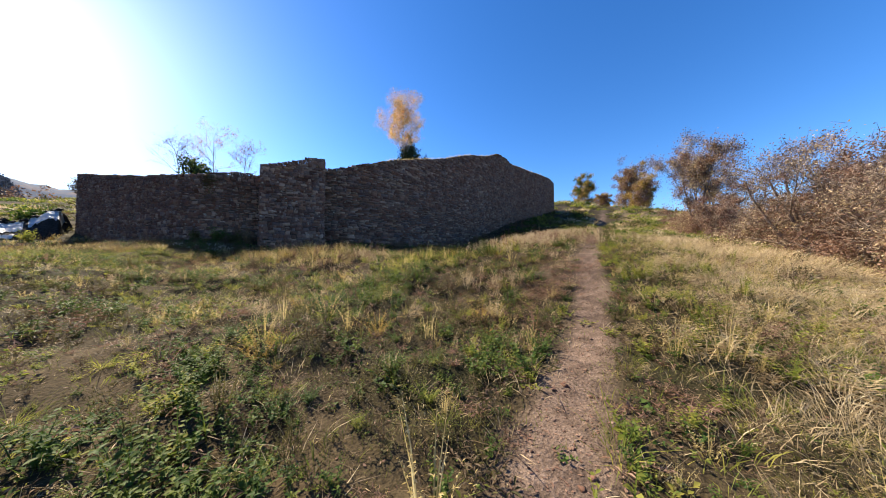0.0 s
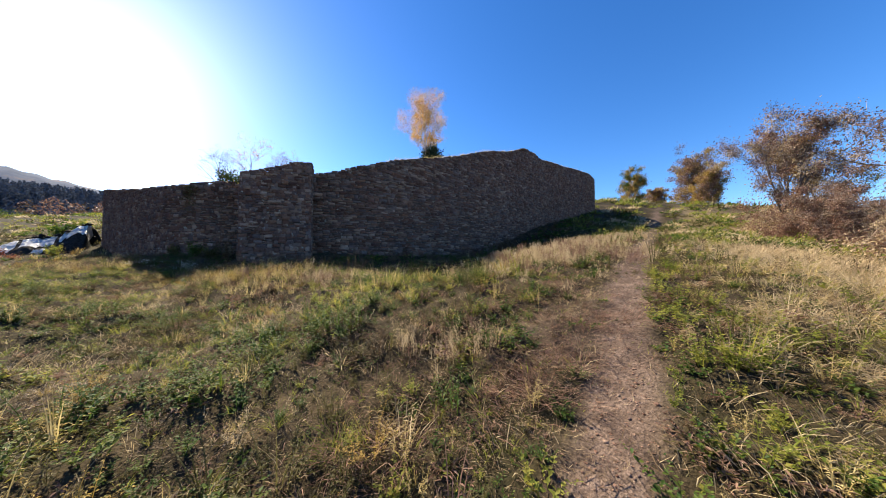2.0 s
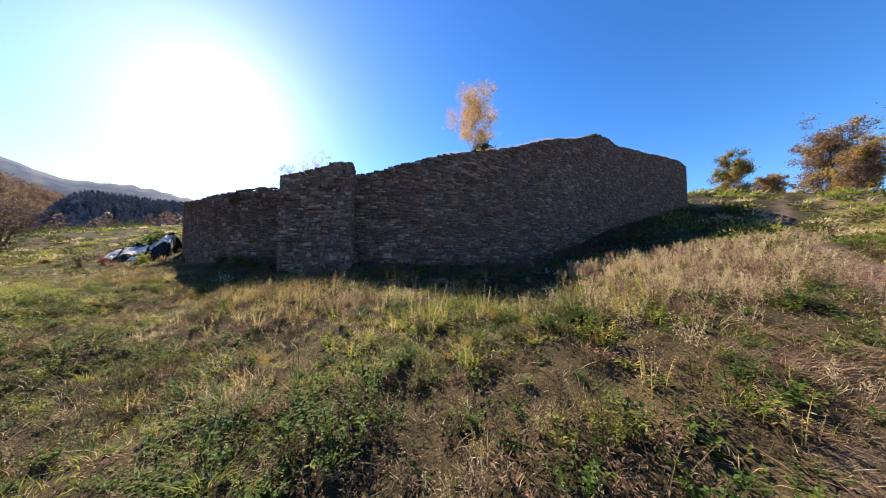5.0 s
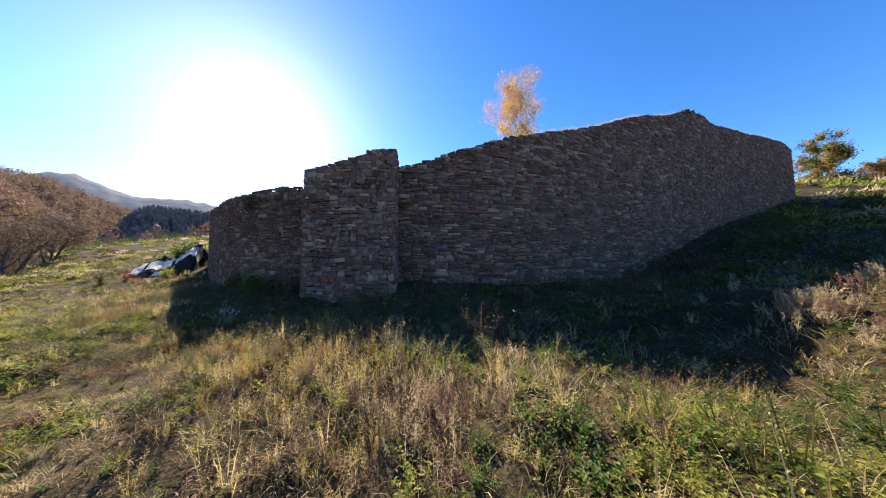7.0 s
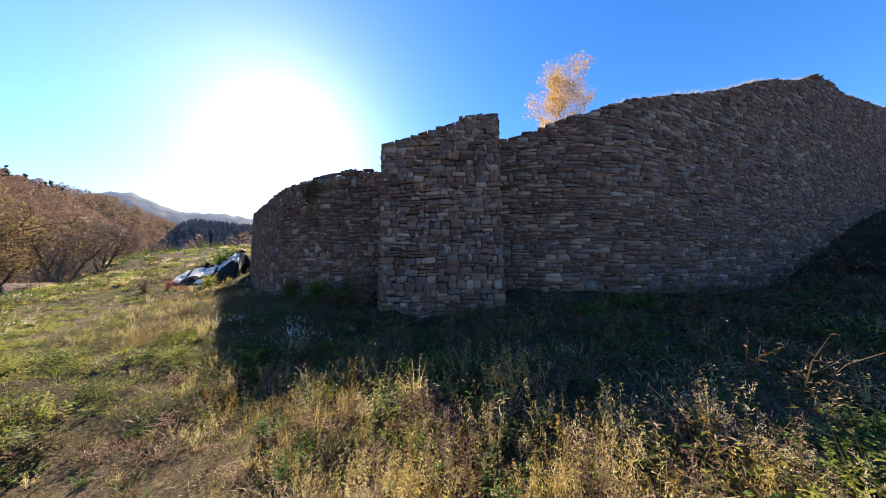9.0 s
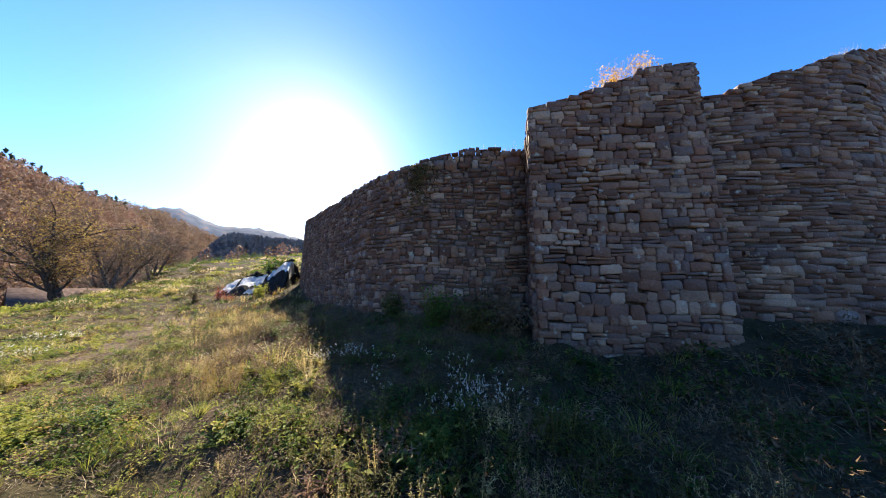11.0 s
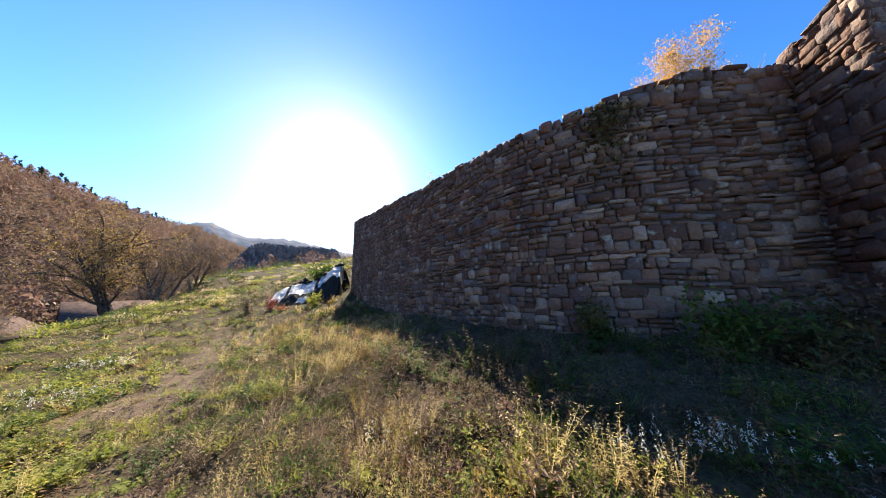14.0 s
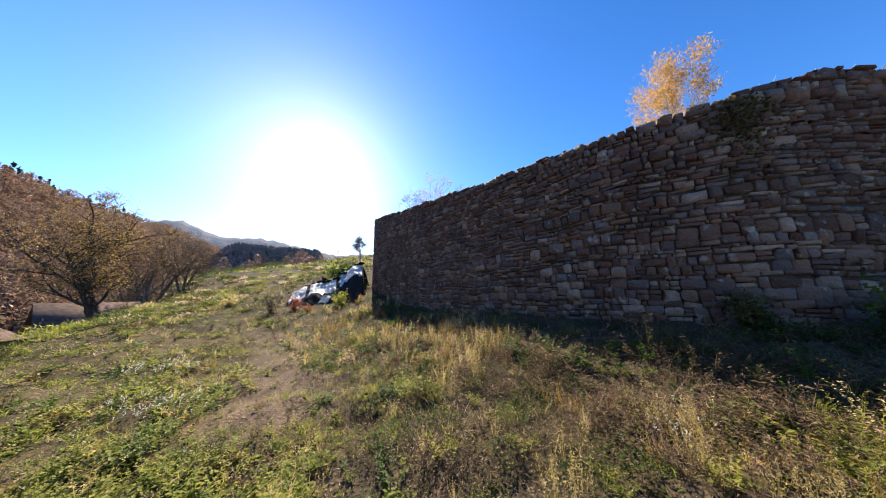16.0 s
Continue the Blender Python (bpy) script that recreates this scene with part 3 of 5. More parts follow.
def skeleton_of(r, height, girth, spread, levels, first=0.3, lean=(0, 0), stems=1, forks=(5, 4, 3), wander=0.12, rise=0.06, splay=0.28):
    """Limbs of a tree that stands at the origin: tubes, and the places where leaves sit with the way of the twig."""
    tubes, tips = [], []

    def grow(start, way, length, rad, level):
        steps = 7 if level == 0 else 5 if level == 1 else 3
        p, w = limb(r, start, way, length, wander * (0.5 if level == 0 else 1), rise if level else 0.02, steps)
        rr = np.linspace(rad, rad * (0.35 if level < levels else 0.3), steps + 1)
        tubes.append(tube(p, rr, 6 if level == 0 else 4 if level < 2 else 3))
        if level >= levels:
            tips.append(p[1:])
            return
        if level == levels - 1:
            tips.append(p[2:])
        n = forks[min(level, len(forks) - 1)]
        for k in range(n):
            t = first + (1 - first) * (k + r.uniform(0, 0.9)) / n if level == 0 else r.uniform(0.25, 1)
            i = min(int(t * steps), steps - 1)
            at_ = p[i] + (p[i + 1] - p[i]) * (t * steps - i)
            az_ = r.uniform(0, 2 * np.pi)
            side = np.array([math.cos(az_), math.sin(az_), 0])
            dirn = (p[i + 1] - p[i]) / np.linalg.norm(p[i + 1] - p[i])
            ww = dirn * r.uniform(0.5, 0.9) + side * spread * r.uniform(0.6, 1.2)
            ww /= np.linalg.norm(ww)
            grow(at_, ww, length * r.uniform(0.38, 0.62) * (1.1 - 0.4 * t if level == 0 else 1), rr[i] * r.uniform(0.45, 0.65), level + 1)

    for s in range(stems):
        tilt = np.array([lean[0], lean[1], 1.0]) + (np.array([*r.normal(0, splay, 2), 0]) if stems > 1 else 0)
        grow((r.normal(0, 0.05 * stems), r.normal(0, 0.05 * stems), -0.3), tilt / np.linalg.norm(tilt), height * r.uniform(0.75, 1) if stems > 1 else height, girth, 0)
    return tubes, np.concatenate(tips)


def leaf_cards(r, at_, size, lift=0.0):
    """Small pointed leaves at the given places, any way up."""
    n = len(at_)
    a, b_ = r.normal(0, 1, (n, 3)), r.normal(0, 1, (n, 3))
    a /= np.linalg.norm(a, axis=1)[:, None]
    b_ -= a * (a * b_).sum(1)[:, None]
    b_ /= np.linalg.norm(b_, axis=1)[:, None]
    s = size * r.uniform(0.6, 1.35, n)[:, None]
    v = np.stack([at_ - a * s * 0.8 - b_ * s * 0.62, at_ - a * s * 0.5 + b_ * s * 0.66, at_ + a * s * 1.05], 1).reshape(-1, 3)
    return v, np.arange(n * 3).reshape(-1, 3)


def slivers(r, at_, length, width, up=0.3):
    """Thin twigs as single pointed pieces."""
    n = len(at_)
    d = r.normal(0, 1, (n, 3)) + np.array([0, 0, up])
    d /= np.linalg.norm(d, axis=1)[:, None]
    w = np.cross(d, r.normal(0, 1, (n, 3)))
    w /= np.linalg.norm(w, axis=1)[:, None] + 1e-9
    L = length * r.uniform(0.4, 1.4, n)[:, None]
    v = np.stack([at_ - w * width, at_ + w * width, at_ + d * L], 1).reshape(-1, 3)
    return v, np.arange(n * 3).reshape(-1, 3)


def tree(name, place, height, label, category, leaves, leaf_mat, bark, seed, girth=0.2, spread=0.9, levels=3, leaf=0.12, scatter=0.3, group="", twigs=0, twig=0.5, lumps=0, lump=0.5, **kw):
    r = np.random.default_rng(seed)
    top = empty(name, place, label, category, group)
    tubes, tips = skeleton_of(r, height, girth, spread, levels, **kw)
    v, f = gather(tubes)
    put("trunk", mesh_np("trunk", v, f), bark, top, smooth=True)
    if twigs:
        v, f = slivers(r, tips[r.integers(0, len(tips), twigs)] + r.normal(0, scatter * (0.4 if lumps else 0.3), (twigs, 3)), twig, 0.004 + 0.01 * twig)
        put("twig_spray", mesh_np("twig_spray", v, f), bark, top)
    if leaves:
        mats = leaf_mat if isinstance(leaf_mat, (list, tuple)) else [leaf_mat]
        for k, mt in enumerate(mats):
            q = leaves // len(mats)
            if lumps:
                heart = tips[r.integers(0, len(tips), lumps)]
                a_, d_ = r.uniform(0, 2 * np.pi, lumps // 2), height * 0.34 * np.sqrt(r.uniform(0, 1, lumps // 2))
                skirt = np.stack([np.cos(a_) * d_, np.sin(a_) * d_, height * r.uniform(0.06, 0.4, lumps // 2)], -1)
                heart = np.concatenate([heart, skirt])
                own = r.integers(0, len(heart), q)
                pick = heart[own] + r.normal(0, 1, (q, 3)) * (lump * r.uniform(0.5, 1.3, len(heart)))[own][:, None]
                pick[:, 2] = np.maximum(pick[:, 2], 0.03)
            else:
                pick = tips[r.integers(0, len(tips), q)] + r.normal(0, scatter, (q, 3))
            v, f = leaf_cards(r, pick, leaf)
            put("crown", mesh_np("crown", v, f), mt, top)
    return top


def on_ground(x, y, dz=0.0):
    return (x, y, float(ground_z(x, y)) + dz)


# birch behind the wall, with a dark evergreen beside it
tree("birch_tree", on_ground(27.6, 29.0), 13.8, "tall slender birch with sparse orange autumn leaves", "tree", 14000, [ORANGE, ORANGE, OCHRE], BIRCH, 5, girth=0.2, spread=0.42, levels=3, leaf=0.1, scatter=0.34, first=0.5, forks=(15, 5, 3), rise=0.05)
tree("evergreen_shrub", on_ground(29.2, 28.2), 7.6, "dark green evergreen beside the birch", "tree", 6000, DARK, BARK, 6, girth=0.2, spread=0.3, levels=2, leaf=0.2, scatter=0.35, first=0.55, forks=(22, 5))
for x_, y_, h_, mt, lv, sd, lb in ((-7.6, 53, 10.2, RUST, 200, 7, "small bare tree with pale twigs"), (-2.6, 54, 11.2, ORANGE, 700, 8, "slim tree with orange leaves"), (2.6, 58, 10.8, OCHRE, 500, 9, "small sparse tree with yellow leaves"), (-15, 41, 2.9, BROWN, 300, 10, "low bare shrub beside the wall top")):
    tree("small_tree", on_ground(x_, y_), h_, lb, "tree", lv * 3, mt, TWIG, sd, girth=0.12, spread=0.7, levels=3, leaf=0.075, scatter=0.16, twigs=1600, twig=0.5, first=0.4, forks=(12, 6, 3))
tree("evergreen_shrub", on_ground(-4.6, 44), 5.6, "dark green shrub behind the wall", "shrub", 2200, [DARK, GREEN], BARK, 16, girth=0.15, spread=0.9, levels=2, leaf=0.2, scatter=0.45, first=0.4, forks=(14, 6))

# thicket along the bank
THICKET = [
    (112.5, 33, 11.5, 0.7, 21, [OCHRE, OCHRE, GREEN], 4200), (108, 24, 6.5, 0.9, 22, [OCHRE, RUST], 1400), (104, 14, 12.5, 0.75, 23, [OCHRE, RUST, RUST], 5200), (96, 9, 8.5, 0.8, 24, [RUST, OCHRE], 3000),
    (60.5, -7.6, 11.6, 0.3, 38, [RUST, STRAW, RUST], 8000), (64, -9.8, 10.5, 0.6, 37, [OCHRE, ORANGE, RUST], 3200), (52.0, -10.6, 6.6, 0.9, 26, [RUST], 3400), (42, -13.2, 4.4, 1.1, 28, [RUST], 3000),
    (36, -15.2, 3.8, 1.1, 29, [RUST, STRAW], 2800), (31, -16.6, 4.0, 1.1, 30, [RUST], 2800), (25.4, -17.6, 6.2, 0.8, 32, [RUST, RUST, STRAW], 3600), (23.0, -18.8, 5.6, 0.9, 33, [RUST], 3000), (28.0, -17.9, 3.6, 1.1, 31, [RUST, BROWN], 2400), (19.4, -19.2, 4.0, 1.0, 34, [RUST, STRAW], 2000),
]
for x_, y_, h_, sp_, sd, mt, lv in THICKET:
    big = h_ > 7
    off = math.hypot(x_ - 5, y_ + 15)
    tree("thicket_tree" if big else "thicket_bush", on_ground(x_, y_), h_ * (1.0 if big else 0.88), "tangled autumn tree with rusty leaves and grey twigs" if big else "tangled bush of bare twigs and withered rusty leaves", "tree" if big else "bush", int(lv * 3.4) + 5000, mt, TWIG if h_ < 9 else BARK, sd,
         girth=0.05 + h_ * 0.008, spread=sp_ * (0.7 if big else 1), splay=0.13 if big else 0.28, levels=3, leaf=0.019 + 0.0014 * off, scatter=0.08 + 0.022 * h_, twigs=7000, twig=0.2 + 0.05 * h_, lumps=56, lump=0.047 * h_, first=0.1, stems=3 if big else 6, forks=(6, 4, 3), wander=0.15, group="thicket along the bank")

# trees on the terrace edge
tree("walnut_tree", on_ground(-27.5, 20.8, -0.1), 7.6, "spreading old tree, nearly bare, with brown leaves", "tree", 10500, [OCHRE, RUST, OCHRE], DARKBARK, 41, girth=0.26, spread=0.95, levels=4, leaf=0.06, scatter=0.2, twigs=6000, twig=0.5, first=0.2, stems=3, forks=(7, 5, 4, 3), wander=0.16, splay=0.45)
for x_, y_, h_, sd, lv, mt in ((-40, 20.5, 11.5, 42, 4200, [RUST, OCHRE]), (-34.5, 16.5, 8.5, 43, 3600, [RUST, BROWN]), (-33.5, 33, 8.0, 44, 2600, [RUST, BROWN]), (-41, 35, 9.5, 45, 3600, [RUST, OCHRE]), (-46, 41, 9, 46, 3400, [RUST, BROWN]), (-30.2, 26.2, 10.5, 51, 4800, [OCHRE, RUST, BROWN]), (-38, 33, 11, 52, 4200, [RUST, BROWN]), (-44, 24, 11, 47, 4200, [RUST, OCHRE]), (-52, 48, 10, 48, 3200, [RUST]), (-38, 15, 8, 49, 3200, [RUST, BROWN]), (-31, 12.5, 5.5, 50, 2400, [RUST, BROWN])):
    tree("edge_tree", on_ground(x_, y_, -0.2), h_ * 0.72, "leafless-looking tree with brown autumn leaves", "tree", int(lv * 0.9), mt, BARK, sd, girth=0.16, spread=0.95, levels=3, leaf=0.065, scatter=0.3, twigs=4500, twig=0.6, first=0.2, stems=3, forks=(7, 5, 4), wander=0.18, group="trees on the terrace edge")


# ---- far woods ----
def woods(name, count, where, height, mat, seed, slim, label, fine=60):
    """Many far trees in one mesh: uneven crowns of leaf clumps."""
    r = np.random.default_rng(seed)
    out = []
    pts = where(r, count)
    zz = ground_z(pts[:, 0], pts[:, 1])
    for (x_, y_), z_ in zip(pts, zz):
        h_ = height * r.uniform(0.7, 1.25)
        k = fine
        t = r.uniform(0.15, 1, k)
        rad = h_ * slim * ((1.05 - t) if slim < 0.3 else np.sin(np.pi * np.clip(t, 0.12, 0.97)) ** 0.7)
        a = r.uniform(0, 2 * np.pi, k)
        p = np.stack([x_ + np.cos(a) * rad * r.uniform(0.3, 1, k), y_ + np.sin(a) * rad * r.uniform(0.3, 1, k), z_ + t * h_], -1)
        v, f = leaf_cards(r, p, h_ * 0.066 * math.sqrt(60 / fine))
        out.append((v, f))
    v, f = gather(out)
    return put(name, mesh_np(name, v, f), mat, label=label, category="woods", kind="stuff")


def sector(a0, a1, r0, r1):
    def where(r, n):
        a, d = np.radians(r.uniform(a0, a1, n)), np.sqrt(r.uniform(r0 * r0, r1 * r1, n))
        return np.stack([-2 - np.sin(a) * d, 1 + np.cos(a) * d], -1)
    return where


woods("hillside_woods", 460, sector(45, 80, 75, 190), 8, HILL, 61, 0.34, "rusty autumn woods on the slope across the valley", 230)
woods("hillside_woods", 420, sector(44, 76, 70, 180), 8, RUST, 62, 0.34, "bare brown woods on the slope across the valley", 230)
woods("ridge_pines", 240, sector(48, 76, 176, 200), 8.5, PINE, 63, 0.2, "dark pines along the hill crest")
woods("conifer_hill_woods", 2600, sector(19, 44, 285, 395), 9.5, HAZED_FIR, 64, 0.24, "dark conifer wood on the low hill", 50)
woods("russet_woods", 1100, sector(32, 56, 600, 820), 17, HILL, 65, 0.34, "russet woods on the further hill")
woods("valley_scrub", 380, sector(21, 49, 70, 290), 3.4, RUST, 67, 0.42, "rusty scrub in the valley beyond the meadow")
woods("valley_scrub", 260, sector(21, 49, 62, 250), 2.6, BROWN, 68, 0.45, "brown scrub in the valley beyond the meadow")
woods("meadow_hedge", 60, sector(30, 46, 48, 75), 1.1, GREEN, 66, 0.5, "low scrub at the end of the terrace")

# ---- weeds and grass ----
def behind_wall(x, y):
    """Inside the enclosure, where no plant of the meadow stands."""
    c = (y > np.interp(x, WALL_C.q[:, 0], WALL_C.q[:, 1]) - 0.1) & (x >= 7.2) & (x < 56)
    b_ = (x > 3.6) & (x < 7.6) & (y > 2.75 + (7.46 - x) * 0.135)
    a = (x > np.interp(y, WALL_A.q[::-1, 1], WALL_A.q[::-1, 0])) & (y > 4.2) & (x < 8)
    return c | b_ | a


# the line along which the meadow is walked, and the stretch of meadow that gets the fine growth
WAY = np.array([(13.5, -12.8), (10.5, -14.2), (4.5, -15.4), (4.4, -12.0), (7.5, -13.8), (7.9, -10), (7.4, -7.0), (10.6, -5.8), (7.2, -5.8), (4.6, -3.2), (0.5, 1.2), (-2, 2.5), (-5.2, 3.2)])


def stretch(x, y):
    return (x > np.interp(y, [-19, -13, -4, 0, 4, 8, 14, 30], [0.0, -2.0, -4.0, -7, -11.5, -16, -26, -40])) & (y > -19.5)


LANE = np.array([(0.9, -1.2), (0, 0), (-1.0, 0.5), (-2.7, 1.1), (-4.4, 0.9)])


def size_at(x, y):
    return 0.62 + 0.38 * ss(1.0, 7.0, x - 0.1 * y)


def coarse(x, y):
    """Growth is drawn coarser away from the walked line."""
    return np.maximum(1, np.hypot(line_gap(WAY, x, y), 1.5) / 2.5)


def sow(r, n, box, dense, power=1.5, lane=0.12):
    """n plan places inside box, thinned by the dense field and away from the walked line."""
    out = []
    got = 0
    while got < n:
        p = np.stack([r.uniform(box[0], box[1], 80000), r.uniform(box[2], box[3], 80000)], -1)
        p = p[stretch(p[:, 0], p[:, 1])]
        keep = r.random(len(p)) < 0.5 * dense(p[:, 0], p[:, 1]) / coarse(p[:, 0], p[:, 1]) ** power / size_at(p[:, 0], p[:, 1]) ** 1.7
        keep &= ~behind_wall(p[:, 0], p[:, 1]) & (line_gap(LANE, p[:, 0], p[:, 1]) > lane)
        out.append(p[keep])
        got += keep.sum()
    return np.concatenate(out)[:n]


def blades(r, pts, count, height, width, spread, bend, flat=0.0):
    """Tufts of bent blades, two triangles each."""
    n = len(pts)
    sc = size_at(pts[:, 0], pts[:, 1]) * r.uniform(0.6, 1.35, n)
    far = coarse(pts[:, 0], pts[:, 1])
    base = np.repeat(np.stack([pts[:, 0], pts[:, 1], ground_z(pts[:, 0], pts[:, 1]) - 0.02], -1), count, 0)
    s, fr = np.repeat(sc, count), np.repeat(far, count)
    m_ = n * count
    a = r.uniform(0, 2 * np.pi, m_)
    o = np.stack([np.cos(a), np.sin(a), np.zeros(m_)], -1)
    root = base + o * (r.uniform(0, 1, m_) * spread * s * fr ** 0.7)[:, None]
    h = height * s * r.uniform(0.45, 1.15, m_)
    b_ = bend * h * r.uniform(0.2, 1.6, m_)
    ax = r.uniform(0, 2 * np.pi, m_)
    side = np.stack([np.cos(ax), np.sin(ax), np.zeros(m_)], -1) * (width * s * fr ** 0.6 * r.uniform(0.6, 1.4, m_))[:, None]
    up = np.array([0, 0, 1.0])
    mid = root + o * (b_ * 0.35)[:, None] + up * (h * 0.55)[:, None]
    tip = root + o * b_[:, None] + up * (h * (1 - flat))[:, None]
    v = np.stack([root, mid - side, mid + side, tip], 1).reshape(-1, 3)
    f = np.arange(m_)[:, None, None] * 4 + np.array([(0, 2, 1), (1, 2, 3)])[None]
    return v, f.reshape(-1, 3)


def spikes(r, pts, count, height, width, spread, bend):
    """Tufts of short single-triangle blades."""
    n = len(pts) * count
    sc = np.repeat(size_at(pts[:, 0], pts[:, 1]) * r.uniform(0.6, 1.35, len(pts)), count)
    far = np.repeat(coarse(pts[:, 0], pts[:, 1]), count)
    a, b_ = r.uniform(0, 2 * np.pi, n), r.uniform(0, 2 * np.pi, n)
    xy = np.repeat(pts, count, 0) + np.stack([np.cos(a), np.sin(a)], -1) * (np.sqrt(r.uniform(0, 1, n)) * spread * sc * far ** 0.7)[:, None]
    root = np.stack([xy[:, 0], xy[:, 1], ground_z(xy[:, 0], xy[:, 1]) - 0.004], -1)
    h = height * sc * far ** 0.3 * r.uniform(0.4, 1.3, n)
    side = np.stack([-np.sin(b_), np.cos(b_), 0 * b_], -1) * (width * sc * far ** 0.7)[:, None]
    tip = root + np.stack([np.cos(b_) * h * bend, np.sin(b_) * h * bend, h], -1)
    return np.stack([root - side, root + side, tip], 1).reshape(-1, 3), np.arange(n * 3).reshape(-1, 3)


def plumes(r, pts, stems, height, fluff, size, bushy=0.26):
    """Tall weeds: thin stems with a feathery head of small florets, and the florets as a second mesh."""
    n = len(pts)
    sc = size_at(pts[:, 0], pts[:, 1]) * r.uniform(0.6, 1.25, n)
    far = coarse(pts[:, 0], pts[:, 1])
    base = np.repeat(np.stack([pts[:, 0], pts[:, 1], ground_z(pts[:, 0], pts[:, 1])], -1), stems, 0)
    s, fr = np.repeat(sc, stems), np.repeat(far, stems)
    m_ = n * stems
    a = r.uniform(0, 2 * np.pi, m_)
    o = np.stack([np.cos(a), np.sin(a), np.zeros(m_)], -1)
    root = base + o * (r.uniform(0, 0.14, m_) * s)[:, None]
    h = height * s * r.uniform(0.5, 1.1, m_)
    tip = root + o * (h * r.uniform(0.03, 0.5, m_))[:, None]
    tip[:, 2] += h
    side = np.stack([-np.sin(a), np.cos(a), np.zeros(m_)], -1) * (0.0022 * s * fr)[:, None]
    v1 = np.stack([root - side, root + side, tip], 1).reshape(-1, 3)
    f1 = np.arange(m_ * 3).reshape(-1, 3)
    t = np.clip(1 - np.abs(r.normal(0, bushy, (m_, fluff))), 0.12, 1.02)
    p = (root[:, None] + (tip - root)[:, None] * t[..., None]).reshape(-1, 3)
    p = p + r.normal(0, 1, p.shape) * (np.repeat(h, fluff) * 0.085 * (1.2 - t.ravel()))[:, None]
    d = r.normal(0, 1, p.shape) + np.array([0, 0, 0.9])
    d /= np.linalg.norm(d, axis=1)[:, None]
    sd = np.cross(d, r.normal(0, 1, p.shape))
    sd /= np.linalg.norm(sd, axis=1)[:, None] + 1e-9
    L = np.repeat(s * np.sqrt(fr), fluff)[:, None] * size * r.uniform(2.2, 5.5, (len(p), 1)) * (1.5 - 0.9 * t.reshape(-1, 1))
    v2 = np.stack([p - sd * L * 0.13, p + sd * L * 0.13, p + d * L], 1).reshape(-1, 3)
    f2 = np.arange(len(p) * 3).reshape(-1, 3)
    return (v1, f1), (v2, f2)


def clumps(r, pts, size, leaf, per, flat=0.75, slim=0.24, single=False):
    """Rounded clumps of many small leaves."""
    n = len(pts)
    sc = size_at(pts[:, 0], pts[:, 1])
    far = coarse(pts[:, 0], pts[:, 1])
    R = size * sc * np.clip(np.exp(r.normal(0, 0.35, n)), 0.45, 1.7) * far ** 0.3
    fine = np.where((pts[:, 0] > 8.2) & (pts[:, 1] > -9.5) & (pts[:, 1] < 0), 0.8, 1.0)
    cnt = np.maximum((per * (R / (size * sc)) ** 1.7 / far ** 1.15 / fine ** 1.2).astype(int), 10)
    own = np.repeat(np.arange(n), cnt)
    m_ = len(own)
    d = r.normal(0, 1, (m_, 3))
    d[:, 2] = np.abs(d[:, 2])
    d /= np.linalg.norm(d, axis=1)[:, None]
    q = r.uniform(0.2, 1, m_) ** 0.5
    tall = np.repeat(flat * np.exp(r.normal(0, 0.32, n)) / far ** 0.3, cnt)
    lumps = 1 + 0.35 * np.sin(d[:, 0] * 7 + own) * np.cos(d[:, 1] * 6 + own * 1.7)
    base = np.stack([pts[:, 0], pts[:, 1], ground_z(pts[:, 0], pts[:, 1]) - 0.02], -1)[own]
    p = base + d * (R[own] * q * lumps)[:, None] * np.stack([np.ones(m_), np.ones(m_), tall], -1)
    L = (leaf * sc[own] * fine[own] * far[own] ** 0.8 * r.uniform(0.5, 1.4, m_))[:, None]
    a = d * np.array([1, 1, 0.5]) + r.normal(0, 0.5, (m_, 3))
    a /= np.linalg.norm(a, axis=1)[:, None]
    w = np.cross(a, np.array([0, 0, 1.0]) + r.normal(0, 0.5, (m_, 3)))
    w /= np.linalg.norm(w, axis=1)[:, None] + 1e-9
    if single:
        v = np.stack([p + w * L * slim, p - w * L * slim, p + a * L], 1)
        return v.reshape(-1, 3), np.arange(m_ * 3).reshape(-1, 3)
    lift = np.array([0, 0, 0.14]) * L
    v = np.stack([p, p + a * L * 0.5 + w * L * slim + lift, p + a * L - np.array([0, 0, 0.25]) * L, p + a * L * 0.5 - w * L * slim + lift], 1)
    f = np.arange(m_)[:, None, None] * 4 + np.array([(0, 1, 2), (0, 2, 3)])[None]
    return v.reshape(-1, 3), f.reshape(-1, 3)


def patchy(x, y, f, s, lo=-0.2, hi=0.5):
    return ss(lo, hi, wave(x, y, f, s) + 0.4 * wave(x, y, f * 2.7, s + 3))


def shade(x, y):
    """How far out from the foot of the wall, for the strip in its shade."""
    foot = np.where(x > 3.6, np.interp(x, [3.6, 7.5, 12.5, 20, 54], [3.2, 2.8, 3.3, 5, 12.4]), 99)
    d1 = foot - y
    d2 = line_gap(WALL_A.q[::12], x, y)
    return np.minimum(np.where(x > 3.6, d1, 99), d2)


def right_bank(x, y):
    return ss(0.5, 2.2, (x - 5) * 0.39 - (y + 15.3))


def spots(x, y, list_):
    """Soft-edged patches: (x, y, radius)."""
    return np.clip(sum(np.exp(-((x - a) ** 2 + (y - b_) ** 2) / (s * s)) for a, b_, s in list_), 0, 1)


